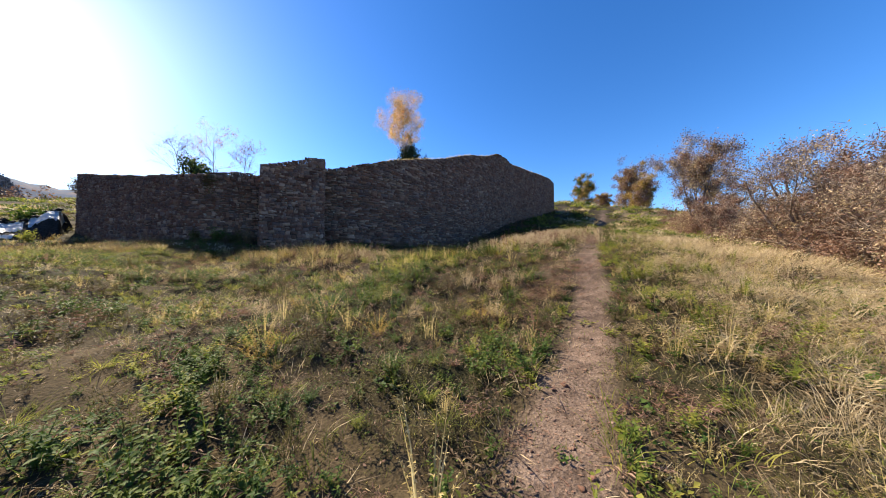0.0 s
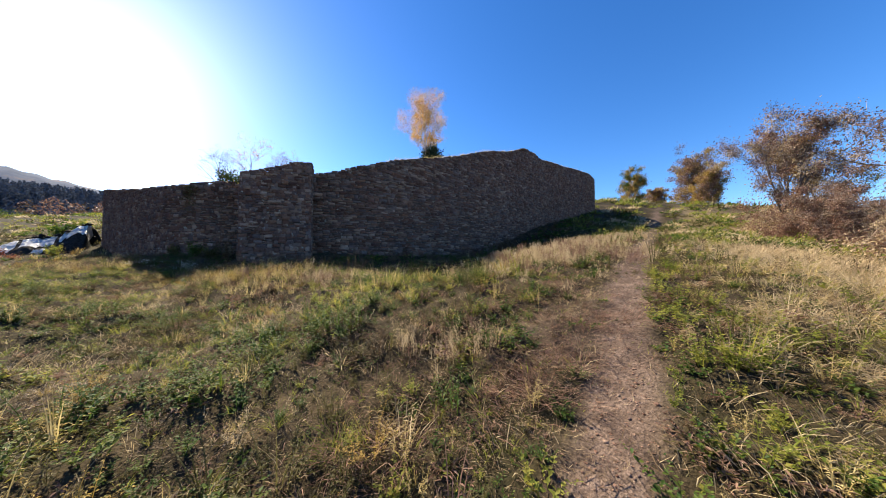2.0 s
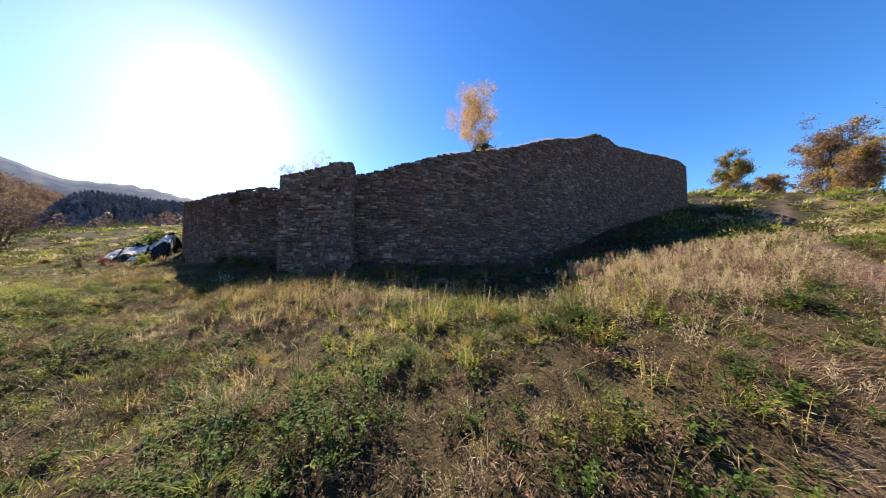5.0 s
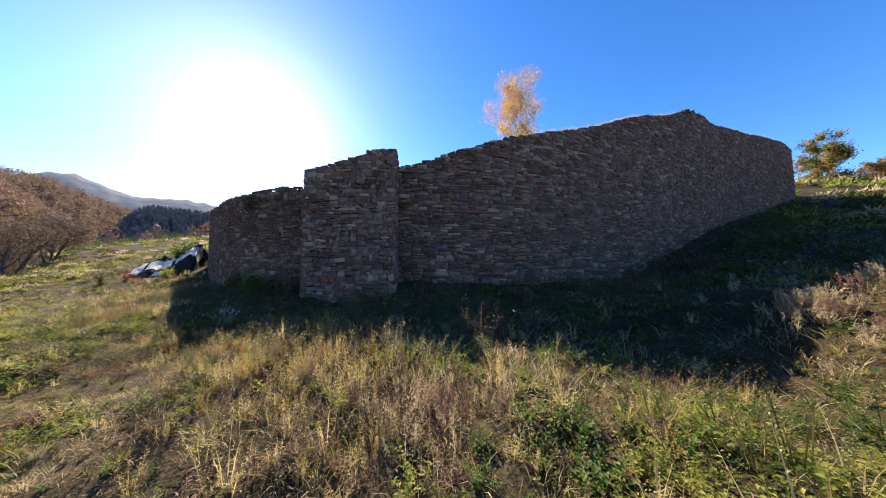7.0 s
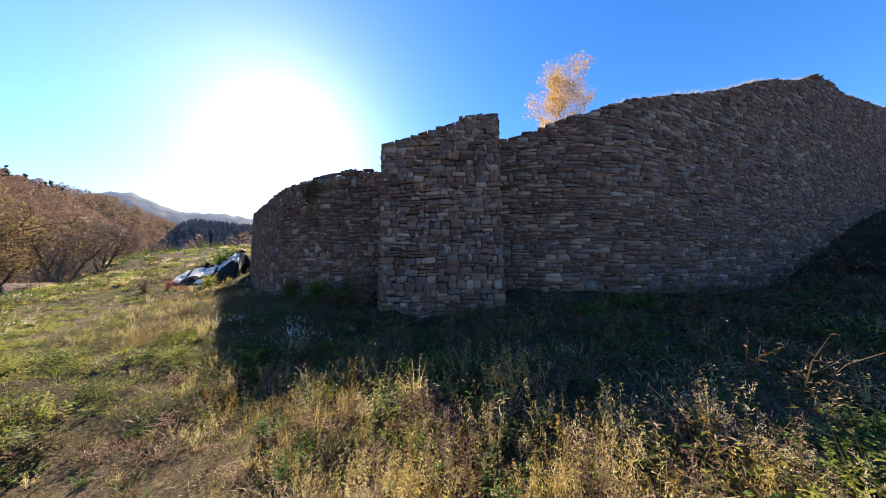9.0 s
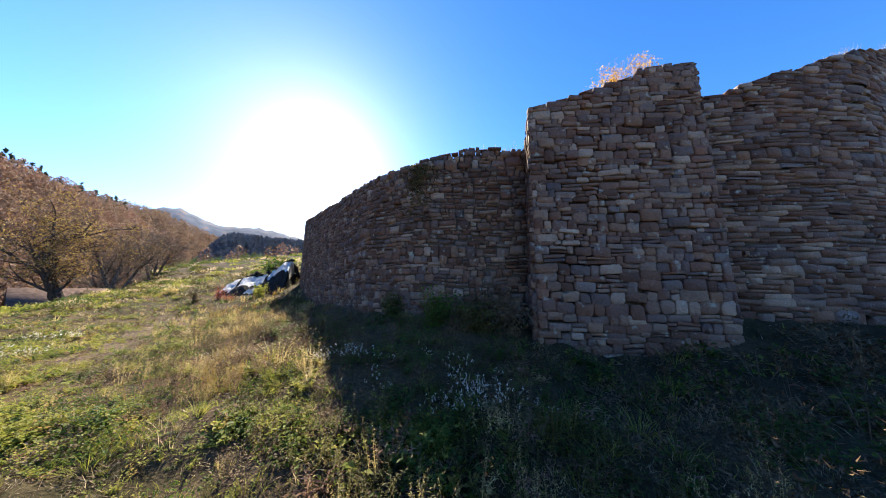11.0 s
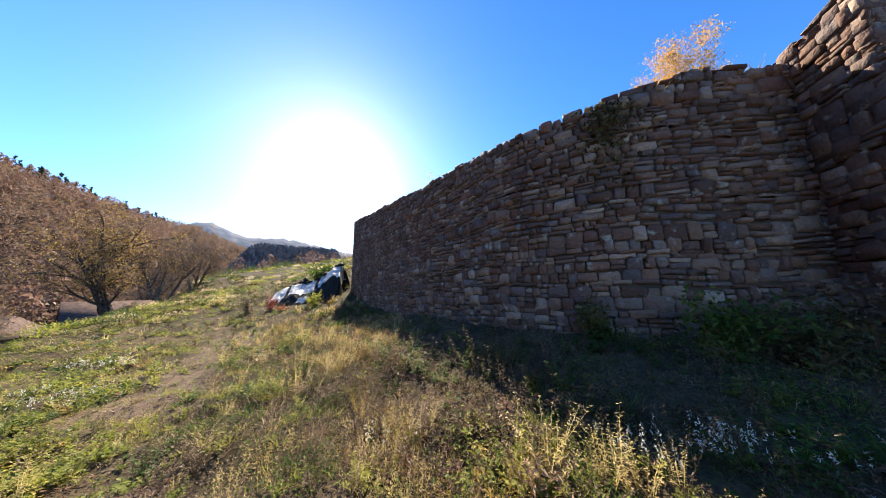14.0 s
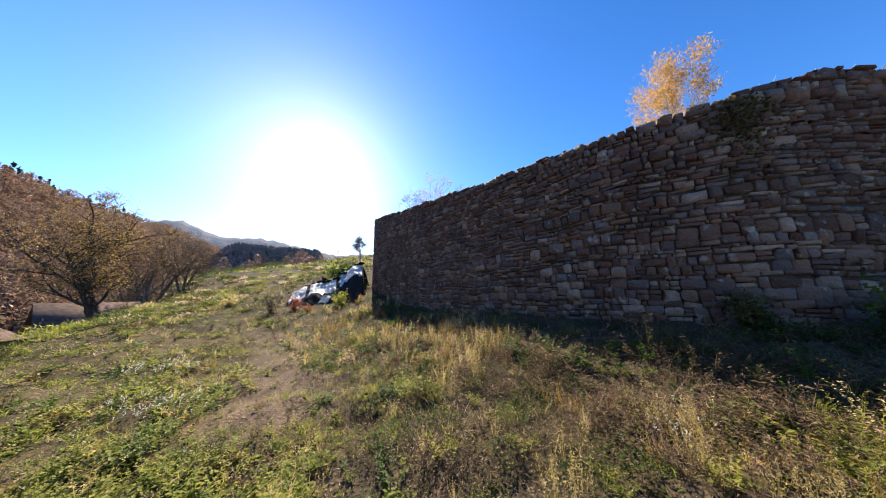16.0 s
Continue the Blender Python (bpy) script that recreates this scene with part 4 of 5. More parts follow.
r = np.random.default_rng(101)
BOX = (-30, 48, -19, 30)
on_path = lambda x, y: 1 - bare(x, y)
low = lambda x, y: np.clip(1.0 - 0.93 * bare(x, y), 0.04, 1)
LEAFY = [(-2.6, 1.2, 0.9), (-4.2, 1.6, 1.2), (-6.0, 2.6, 1.4), (-3.6, 0.2, 1.2), (-1.2, 0.6, 0.8), (-8.0, 4.5, 1.6), (-7.6, 9.6, 1.5), (9.0, -7.4, 0.8), (10.4, -7.5, 0.8), (7.6, -7.8, 0.5), (-3.0, 2.5, 0.9), (-5.2, 3.6, 1.0), (-6.8, 4.8, 1.3), (-9.5, 7.0, 2.0), (-0.2, 2.0, 0.5), (-0.6, 2.6, 0.3), (-1.8, 3.9, 0.4), (11.3, -6.4, 1.0), (9.6, -6.6, 0.8), (8.2, -6.6, 0.8), (1.6, -11.6, 0.6), (2.7, -12.5, 0.3), (3.5, -11.5, 0.25), (5.2, -9.6, 0.3), (-1.3, 2.7, 0.4)]
DEAD = [(-4.0, 3.8, 0.6), (-3.0, 3.3, 0.7), (-2.1, 3.0, 0.5), (-1.9, 2.4, 0.35), (7.4, -4.6, 0.9), (8.2, -10.2, 0.8), (9.2, -10.9, 0.7), (4.4, -2.9, 0.8), (5.8, -4.2, 0.7), (2.0, -0.8, 0.8), (3.2, -9.8, 0.5), (-3.4, 5.0, 0.7)]
leaf_z = lambda x, y: spots(x, y, LEAFY)
dead_z = lambda x, y: spots(x, y, DEAD)
upper = lambda x, y: ss(-7.5, -9.5, y) * (1 - right_bank(x, y))

# the trampled strip beside the footpath
beside = lambda x, y: ss(-0.5, 0.1, y - np.interp(x, TRAIL[:, 0], TRAIL[:, 1]))
trampled = lambda x, y: beside(x, y) * (ss(8.5, 9.8, x) * (1 - ss(15.5, 18, x)) * (1 - ss(0.75, 1.25, line_gap(TRAIL, x, y - 0.45 * (1 - ss(13, 16, x))))) + ss(15.5, 18, x) * (1 - ss(0.7, 1.3, line_gap(TRAIL, x, y))))

# the straw of the bank comes nearer to the path at its lower end
bank_straw = lambda x, y: ss(0, 2.4, line_gap(TRAIL, x, y) - 0.8 - 1.0 * ss(10.5, 13.5, x))

# the west half of the meadow is greener, with little straw
west = lambda x, y: ss(2.5, 0.0, x + 0.0 * y)

# short grass, dead stalks
p = sow(r, 3600, BOX, lambda x, y: low(x, y) * (0.25 + 0.75 * patchy(x, y, 0.55, 0.3)) * (1 - 0.7 * dead_z(x, y)) * (1 - 0.8 * upper(x, y)) * (0.1 + 0.9 * ss(2.4, 3.4, shade(x, y))))
put("meadow_grass", mesh_np("meadow_grass", *blades(r, p, 11, 0.17, 0.004, 0.15, 0.9)), LIME, label="short green and yellowing meadow grass", category="grass", kind="stuff")
p = sow(r, 2800, BOX, lambda x, y: low(x, y) * (1 - 0.75 * west(x, y)) * (0.2 + 0.8 * patchy(x, y, 0.6, 5.1)) * (0.7 + 0.9 * right_bank(x, y)) * (1 - 0.7 * leaf_z(x, y)) * (1 - 0.75 * upper(x, y)) * (0.1 + 0.9 * ss(2.4, 3.4, shade(x, y))))
put("dry_grass", mesh_np("dry_grass", *blades(r, p, 11, 0.2, 0.0038, 0.2, 1.2)), STRAW, label="dry straw-coloured grass", category="grass", kind="stuff")
p = sow(r, 6800, BOX, lambda x, y: 0.35 + 0.65 * patchy(x, y, 0.8, 2.2) + dead_z(x, y) + 1.2 * trampled(x, y), 1.1)
put("dead_litter", mesh_np("dead_litter", *blades(r, p, 9, 0.05, 0.004, 0.28, 4.5)), BROWN, label="dead stalks lying on the soil", category="litter", kind="stuff")
# matted straw on the bank, rusty patches beside the path
p = sow(r, 4600, (2, 48, -19.5, 4), lambda x, y: (right_bank(x, y) * bank_straw(x, y) + 0.35 * trampled(x, y) * ss(0.3, 0.8, line_gap(TRAIL, x, y))) * (0.35 + 0.65 * patchy(x, y, 0.5, 2.9, -0.4, 0.4)), 1.2)
put("matted_straw", mesh_np("matted_straw", *blades(r, p, 20, 0.075, 0.0024, 0.24, 2.2)), STRAW, label="matted pale straw on the bank", category="grass", kind="stuff")
pts = np.concatenate([np.stack([r.normal(x_, sx, k), r.normal(y_, sy, k)], -1) for x_, y_, sx, sy, k in ((10.0, -12.45, 0.5, 0.3, 240), (11.6, -12.2, 0.5, 0.3, 160), (7.9, -11.9, 0.6, 0.4, 160), (12.4, -10.9, 0.5, 0.4, 140), (-2.6, 4.6, 0.7, 0.6, 200), (-1.2, 3.4, 0.5, 0.4, 120))])
put("rusty_grass", mesh_np("rusty_grass", *blades(r, pts, 12, 0.13, 0.0035, 0.22, 2.2)), RUST, label="matted rusty-red dead grass beside the path", category="grass", kind="stuff")
p = sow(r, 2300, BOX, lambda x, y: on_path(x, y) * right_bank(x, y) * bank_straw(x, y) * patchy(x, y, 0.45, 1.4, -0.5, 0.3) * (shade(x, y) > 6.5) * (0.3 + 0.7 * ss(3.5, 5.5, line_gap(WAY, x, y))), 1.0)
put("tall_straw", mesh_np("tall_straw", *blades(r, p, 18, 0.32, 0.0026, 0.22, 1.1)), STRAW, label="tall dry straw grass on the bank", category="grass", kind="stuff")

# the thin turf and dead stuff that hides the soil
for name, mat, k, hh, bd, seed_, lb in (("short_turf", LIME, 6500, 0.06, 1.0, 1.9, "thin short turf close to the soil"), ("olive_turf", OLIVE, 9000, 0.07, 1.2, 6.6, "short olive turf close to the soil"), ("dead_turf", BROWN, 9000, 0.05, 2.4, 3.7, "short dead turf close to the soil"), ("straw_turf", STRAW, 4500, 0.05, 2.2, 8.8, "short pale dry turf close to the soil")):
    q = sow(r, k, BOX, lambda x, y: np.clip(1.0 - 0.86 * bare(x, y), 0.05, 1) * (0.3 + 0.7 * patchy(x, y, 0.9, seed_, -0.4, 0.4)) * (0.15 + 0.85 * ss(2.2, 3.4, shade(x, y))) * (1 - (0.6 * west(x, y) if mat is STRAW else 0)), 1.0, 0.0)
    put(name, mesh_np(name, *spikes(r, q, 9, hh, 0.0035, 0.2, bd)), mat, label=lb, category="grass", kind="stuff")

# leafy weeds grow in clumps that stand apart
path_side = lambda x, y: ss(0.2, 0.7, (x - 5) * 0.39 - (y + 15.3)) * (1 - ss(2.5, 4.5, line_gap(TRAIL, x, y)))
left_side = lambda x, y: (1 - 0.6 * right_bank(x, y) * ss(1.0, 4.0, line_gap(TRAIL, x, y))) * (1 - 0.6 * path_side(x, y))
KINDS = [
    # name, material, height, stems, leaves a stem, leaf length, leaf width, lean, where, label
    ("green_weeds", GREEN, 0.32, 9, 16, 0.056, 0.26, 0.8, lambda x, y: left_side(x, y) * (0.3 + patchy(x, y, 0.7, 3.3, -0.2, 0.3)) * (1 - 0.8 * dead_z(x, y)) * (0.7 + 0.5 * upper(x, y)), "low clumps of leafy green weeds"),
    ("broad_weeds", GREEN, 0.25, 6, 10, 0.08, 0.28, 0.9, lambda x, y: 0.35 * left_side(x, y) * patchy(x, y, 0.5, 5.7, -0.2, 0.4) * (1 - 0.9 * dead_z(x, y)), "broad-leaved green weeds"),
    ("bright_weeds", LIME, 0.3, 9, 14, 0.058, 0.24, 0.75, lambda x, y: 0.1 + 0.5 * path_side(x, y) + 0.35 * patchy(x, y, 0.8, 1.1, -0.2, 0.3) * left_side(x, y) + 1.8 * leaf_z(x, y), "bright yellow-green leafy weeds"),
    ("yellow_weeds", GOLD, 0.38, 10, 20, 0.036, 0.14, 0.6, lambda x, y: 0.14 + 0.45 * patchy(x, y, 0.75, 8.3) + 0.5 * leaf_z(x, y) + 0.5 * right_bank(x, y), "yellowing feathery weeds"),
    ("withered_weeds", BROWN, 0.36, 9, 13, 0.06, 0.12, 1.0, lambda x, y: 0.2 + 0.5 * patchy(x, y, 0.65, 6.1) * left_side(x, y) + 1.5 * dead_z(x, y), "withered brown weeds"),
    ("rusty_weeds", RUST, 0.26, 9, 11, 0.07, 0.1, 1.3, lambda x, y: 0.25 + 0.4 * patchy(x, y, 0.6, 7.4) + 0.6 * dead_z(x, y), "rusty withered weeds"),
    ("olive_weeds", OLIVE, 0.42, 8, 18, 0.045, 0.16, 0.6, lambda x, y: 0.15 + 0.8 * left_side(x, y) * patchy(x, y, 0.62, 0.6, -0.3, 0.3) * (1 - 0.5 * dead_z(x, y)), "olive-green weeds going to seed"),
    ("straw_tussocks", STRAW, 0.28, 12, 8, 0.1, 0.025, 0.8, lambda x, y: 0.08 + 0.2 * patchy(x, y, 0.6, 2.4) * (1 - upper(x, y)) + 1.0 * right_bank(x, y), "pale tussocks of dry grass"),
]


def weeds(r, pts, height, stems, leaves, leaf, wide, lean):
    """Bushy weeds: leaning stems set with folded leaves that grow smaller upwards; fewer and larger pieces away from the walked line."""
    out_v, out_f, k0 = [], [], 0
    far_ = coarse(pts[:, 0], pts[:, 1])
    up = np.array([0, 0, 1.0])
    for lo, hi, thin in ((0, 1.5, 1.0), (1.5, 2.6, 2.2), (2.6, 99, 5.0)):
        q = pts[(far_ >= lo) & (far_ < hi)]
        if not len(q):
            continue
        s_, l_ = max(3, round(stems / thin ** 0.45)), max(4, round(leaves / thin ** 0.55))
        grow = math.sqrt(stems * leaves / (s_ * l_))
        n = len(q)
        sc = size_at(q[:, 0], q[:, 1]) * np.clip(np.exp(r.normal(0, 0.28, n)), 0.5, 1.8) * (0.55 + 0.95 * patchy(q[:, 0], q[:, 1], 1.15, 2.7, -0.5, 0.6))
        sc = sc[:, None]
        base = np.stack([q[:, 0], q[:, 1], ground_z(q[:, 0], q[:, 1]) - 0.02], -1)[:, None]
        az = r.uniform(0, 2 * np.pi, (n, s_))
        away = np.stack([np.cos(az), np.sin(az), 0 * az], -1)
        tilt, h = lean * r.uniform(0.15, 1.0, (n, s_)), height * sc * r.uniform(0.55, 1.1, (n, s_))
        root = base + away * (r.uniform(0.0, 0.1, (n, s_)) * sc)[..., None]
        t_ = np.clip(np.linspace(0.12, 1, l_) + r.normal(0, 0.05, (n, s_, l_)), 0.05, 1)
        along = lambda t: root[:, :, None] + away[:, :, None] * ((h * tilt)[..., None] * t ** 1.4)[..., None] + up * (h[..., None] * t * (1 - 0.28 * tilt[..., None] * t))[..., None]
        p = along(t_)
        la = az[..., None] + 2.4 * np.arange(l_) + r.normal(0, 0.5, (n, s_, l_))
        L = (leaf * grow ** 0.85 * np.minimum(sc, 1.2)[..., None] * (1.2 - 0.65 * t_) * r.uniform(0.6, 1.35, (n, s_, l_)))[..., None]
        d = np.stack([np.cos(la), np.sin(la), r.uniform(0.0, 0.9, la.shape)], -1)
        d /= np.linalg.norm(d, axis=-1)[..., None]
        side = np.stack([-np.sin(la), np.cos(la), r.normal(0, 0.35, la.shape)], -1) * L * wide
        v = np.stack([p, p + d * L * 0.5 + side + up * 0.06 * L, p + d * L - up * 0.16 * L, p + d * L * 0.5 - side + up * 0.06 * L], -2).reshape(-1, 3)
        out_v.append(v)
        out_f.append((np.arange(len(v) // 4)[:, None, None] * 4 + np.array([(0, 1, 2), (0, 2, 3)])[None]).reshape(-1, 3) + k0)
        k0 += len(v)
        tops = along(np.ones((n, s_, 1)))[:, :, 0]
        mids = along(np.full((n, s_, 1), 0.5))[:, :, 0]
        th = np.stack([-np.sin(az), np.cos(az), 0 * az], -1) * (0.0035 * sc * grow)[..., None]
        v = np.stack([root - th, root + th, mids + th * 0.7, tops, mids - th * 0.7], -2).reshape(-1, 3)
        out_v.append(v)
        out_f.append((np.arange(len(v) // 5)[:, None, None] * 5 + np.array([(0, 1, 2), (0, 2, 4), (4, 2, 3)])[None]).reshape(-1, 3) + k0)
        k0 += len(v)
    return np.concatenate(out_v), np.concatenate(out_f)


p = sow(r, 24000, BOX, lambda x, y: on_path(x, y) ** 2 * (1 - 0.86 * trampled(x, y)) * ss(0.2, 1.0, shade(x, y)), 0.8)
gap_ = 0.23 * size_at(p[:, 0], p[:, 1]) * coarse(p[:, 0], p[:, 1]) ** 0.5
mark = []
for k in range(len(p)):
    if not len(mark) or ((p[mark] - p[k]) ** 2).sum(1).min() > gap_[k] ** 2:
        mark.append(k)
p = p[mark]
share = np.stack([k[8](p[:, 0], p[:, 1]) for k in KINDS], -1) ** 1.6 + 0.004
# pale kinds thinned near the wall: dark plants stand in for its shade
sun_side = ss(2.7, 3.6, shade(p[:, 0], p[:, 1]))
share = share * np.where(np.array([0, 0, 0, 0, 1, 0, 0, 0]) > 0, 1, sun_side[:, None] + np.array([0.35, 0.3, 0.02, 0.02, 0, 0.1, 0.1, 0.02]))
own_kind = (np.cumsum(share / share.sum(1)[:, None], 1) < r.random(len(p))[:, None]).sum(1)
for k, (name, mat, height_, stems_, leaves_, leaf_, wide_, lean_, _w, lb) in enumerate(KINDS):
    put(name, mesh_np(name, *weeds(r, p[own_kind == k], height_, stems_, leaves_, leaf_, wide_, lean_)), mat, label=lb, category="weeds", kind="stuff")
# low herbs that cover the soil between the weeds
HERBS = [("low_herbs", GREEN, 0.35, 4.6, "low green herbs close to the soil"), ("low_yellow_herbs", LIME, 0.25, 0.9, "low yellow-green herbs close to the soil"), ("low_olive_herbs", OLIVE, 0.5, 7.7, "low olive herbs close to the soil"), ("low_withered_herbs", BROWN, 0.5, 2.9, "low withered brown herbs close to the soil"), ("low_rusty_herbs", RUST, 0.35, 5.3, "low rusty dead herbs close to the soil")]
q = sow(r, 10500, BOX, lambda x, y: (1 - 0.93 * bare(x, y)) * (1 - 0.6 * trampled(x, y)) * (0.3 + 0.7 * ss(1.6, 3.2, shade(x, y))), 1.1, 0.05)
part_ = np.stack([w_ * (0.15 + patchy(q[:, 0], q[:, 1], 0.8, s_, -0.3, 0.4)) for _n, _m, w_, s_, _l in HERBS], -1)
part_ *= np.stack([1 - 0.8 * dead_z(q[:, 0], q[:, 1]), 0.6 + 2 * leaf_z(q[:, 0], q[:, 1]), 0 * q[:, 0] + 1, 0.7 + 1.5 * dead_z(q[:, 0], q[:, 1]), 0.7 + 1.2 * dead_z(q[:, 0], q[:, 1])], -1)
own_herb = (np.cumsum(part_ / part_.sum(1)[:, None], 1) < r.random(len(q))[:, None]).sum(1)
for k, (name, mat, _w, _s, lb) in enumerate(HERBS):
    put(name, mesh_np(name, *weeds(r, q[own_herb == k], 0.13, 5, 5, 0.075 if k < 2 else 0.085, 0.24 if k < 2 else 0.1, 1.6)), mat, label=lb, category="weeds", kind="stuff")
# the sunny slope left of the track: dense low leaves
def sunny(x, y):
    out_ = (np.interp(y, [-3, -1, 1, 2.5, 4.3, 7, 10.5, 15.6], [2.4, 0.6, -0.6, -2.6, -6.4, -8.2, -10.1, -15.6]) - x)
    strip = 0.9 * ss(2.5, 3.0, shade(x, y)) * (1 - ss(4.6, 5.6, shade(x, y))) * ss(-2.2, -1.2, x) * (1 - ss(1.5, 3.0, x)) * ss(0.5, 1.5, y)
    return np.maximum(ss(0.1, 0.9, out_) * (1 - 0.7 * ss(7, 13, out_)) * ss(-4.5, -1.5, y), strip) * (1 - bare(x, y)) ** 2


for name, mat, k, hh, lb in (("leafy_cover", LIME, 4600, 0.17, "dense low yellow-green leaves on the sunny slope"), ("dark_leafy_cover", GREEN, 2000, 0.15, "dense low green leaves on the sunny slope"), ("tawny_cover", OCHRE, 600, 0.14, "low tawny leaves on the sunny slope")):
    q = sow(r, k, (-26, 4, -3, 22), lambda x, y: sunny(x, y) * (0.25 + 0.75 * patchy(x, y, 0.9, hh * 50, -0.4, 0.4)), 1.0, 0.12)
    put(name, mesh_np(name, *weeds(r, q, hh, 5, 5, 0.07, 0.27, 1.1)), mat, label=lb, category="weeds", kind="stuff")
# rounded bushes of weeds standing apart on the slope
bush_where = lambda x, y: on_path(x, y) ** 2 * (1 - trampled(x, y)) * ss(3.0, 4.0, shade(x, y)) * (1 - 0.85 * right_bank(x, y)) * (0.35 + 0.65 * ss(-3, -6, y))
for name, mat, k, hh, lf, wd, sd_, lb in (("green_bush_weeds", GREEN, 75, 0.36, 0.045, 0.27, 1.3, "rounded bushes of dark green weeds"), ("olive_bush_weeds", OLIVE, 60, 0.42, 0.04, 0.2, 4.4, "rounded bushes of olive weeds"), ("bright_bush_weeds", LIME, 50, 0.34, 0.045, 0.24, 7.1, "rounded bushes of yellow-green weeds"), ("withered_bush_weeds", BROWN, 45, 0.4, 0.036, 0.15, 2.2, "rounded bushes of withered brown weeds"), ("tawny_bush_weeds", OCHRE, 30, 0.38, 0.036, 0.16, 9.4, "rounded bushes of tawny weeds")):
    q = sow(r, k, BOX, lambda x, y: bush_where(x, y) * (0.1 + patchy(x, y, 0.5, sd_, -0.1, 0.4)), 1.0, 0.35)
    q = np.concatenate([q, np.stack([r.normal(10.4, 1.0, k // 5), r.normal(-8.3, 0.55, k // 5)], -1)])
    put(name, mesh_np(name, *weeds(r, q, hh, 20, 22, lf, wd, 1.0)), mat, label=lb, category="weeds", kind="stuff")
# taller weeds that stand out at the edge of the shade
TALL = [(-0.2, 2.45), (-0.35, 2.6), (-0.75, 2.45), (-0.1, 2.2), (-0.55, 2.3), (-0.48, 2.75), (-0.66, 2.66), (-0.9, 2.8), (-1.1, 2.95), (8.6, -2.4), (7.9, -3.7), (7.2, -2.5), (9.3, -3.2), (6.7, -2.2), (8.3, -3.1), (9.9, -4.0), (6.1, -2.6), (8.9, -3.7), (10.6, -4.9), (9.4, -4.8), (7.5, -3.2), (10.0, -5.6)]
tall_ = np.array(TALL)
for name, mat, sel, lb in (("tall_weeds", LIME, slice(0, None, 2), "tall yellow-green leafy weeds at the edge of the shade"), ("tall_yellow_weeds", GOLD, slice(1, None, 2), "tall yellowing leafy weeds at the edge of the shade")):
    put(name, mesh_np(name, *weeds(r, tall_[sel], 0.42, 15, 30, 0.03, 0.2, 0.75)), mat, label=lb, category="weeds", kind="stuff")
p = sow(r, 340, BOX, lambda x, y: on_path(x, y) * (1 - trampled(x, y)) * (0.15 + 0.85 * patchy(x, y, 0.9, 9.1, -0.1, 0.5)) * left_side(x, y), 1.2)
put("long_grass", mesh_np("long_grass", *blades(r, p, 50, 0.27, 0.0032, 0.1, 1.2)), LIME, label="tufts of long arching green grass", category="grass", kind="stuff")

for name, mat, k, hh, lb in (("feathery_weeds", OLIVE, 330, 0.5, "upright olive weeds gone to seed"), ("brown_stalks", BROWN, 260, 0.5, "upright withered brown weeds"), ("pale_stalks", STRAW, 200, 0.45, "upright pale dry weeds")):
    q = sow(r, k, BOX, lambda x, y: on_path(x, y) * (0.15 + patchy(x, y, 0.8, hh * 9 + k, -0.1, 0.4)) * (shade(x, y) > 5), 0.7)
    st, fl_ = plumes(r, q, 7, hh * 0.8, 30, 0.0085, 0.5)
    put(name, mesh_np(name, np.concatenate([st[0], fl_[0]]), np.concatenate([st[1], fl_[1] + len(st[0])])), mat, label=lb, category="weeds", kind="stuff")
far_box = (-75, 110, -40, 75)
for name, mat, k, lb in (("far_meadow_grass", STRAW, 350, "dry tussocks over the further meadow"), ("far_meadow_turf", LIME, 800, "yellow-green turf over the further meadow"), ("far_meadow_weeds", GREEN, 600, "green weeds over the further meadow"), ("far_meadow_herbs", OLIVE, 800, "olive-green herbs over the further meadow")):
    q = np.stack([r.uniform(far_box[0], far_box[1], 40000), r.uniform(far_box[2], far_box[3], 40000)], -1)
    d_ = line_gap(WAY, q[:, 0], q[:, 1])
    ok = (d_ > 14) & ~behind_wall(q[:, 0], q[:, 1]) & ((q[:, 0] > 18) & (q[:, 1] < 0.26 * q[:, 0] + 2) | (q[:, 0] < -4) & (q[:, 1] > 12)) & (r.random(len(q)) < 300 / d_ ** 2)
    ok &= (shade(q[:, 0], q[:, 1]) > 8.5) | (q[:, 0] > 36) | (mat is OLIVE) & (r.random(len(q)) < 0.5)
    q = q[ok & (bare(q[:, 0], q[:, 1]) < 0.3) & (line_gap(TRAIL, q[:, 0], q[:, 1]) > 1.1)][:k]
    g_ = np.stack([r.uniform(-16, 6, 2600), r.uniform(-24, 12, 2600)], -1)
    q = np.concatenate([q, g_[~stretch(g_[:, 0] - 0.6, g_[:, 1]) & (line_gap(TRAIL, g_[:, 0], g_[:, 1]) > 0.9)][:700]])
    put(name, mesh_np(name, *clumps(r, q, 0.42, 0.048, 400, 0.75, 0.16, True)), mat, label=lb, category="grass" if mat in (STRAW, LIME) else "weeds", kind="stuff")

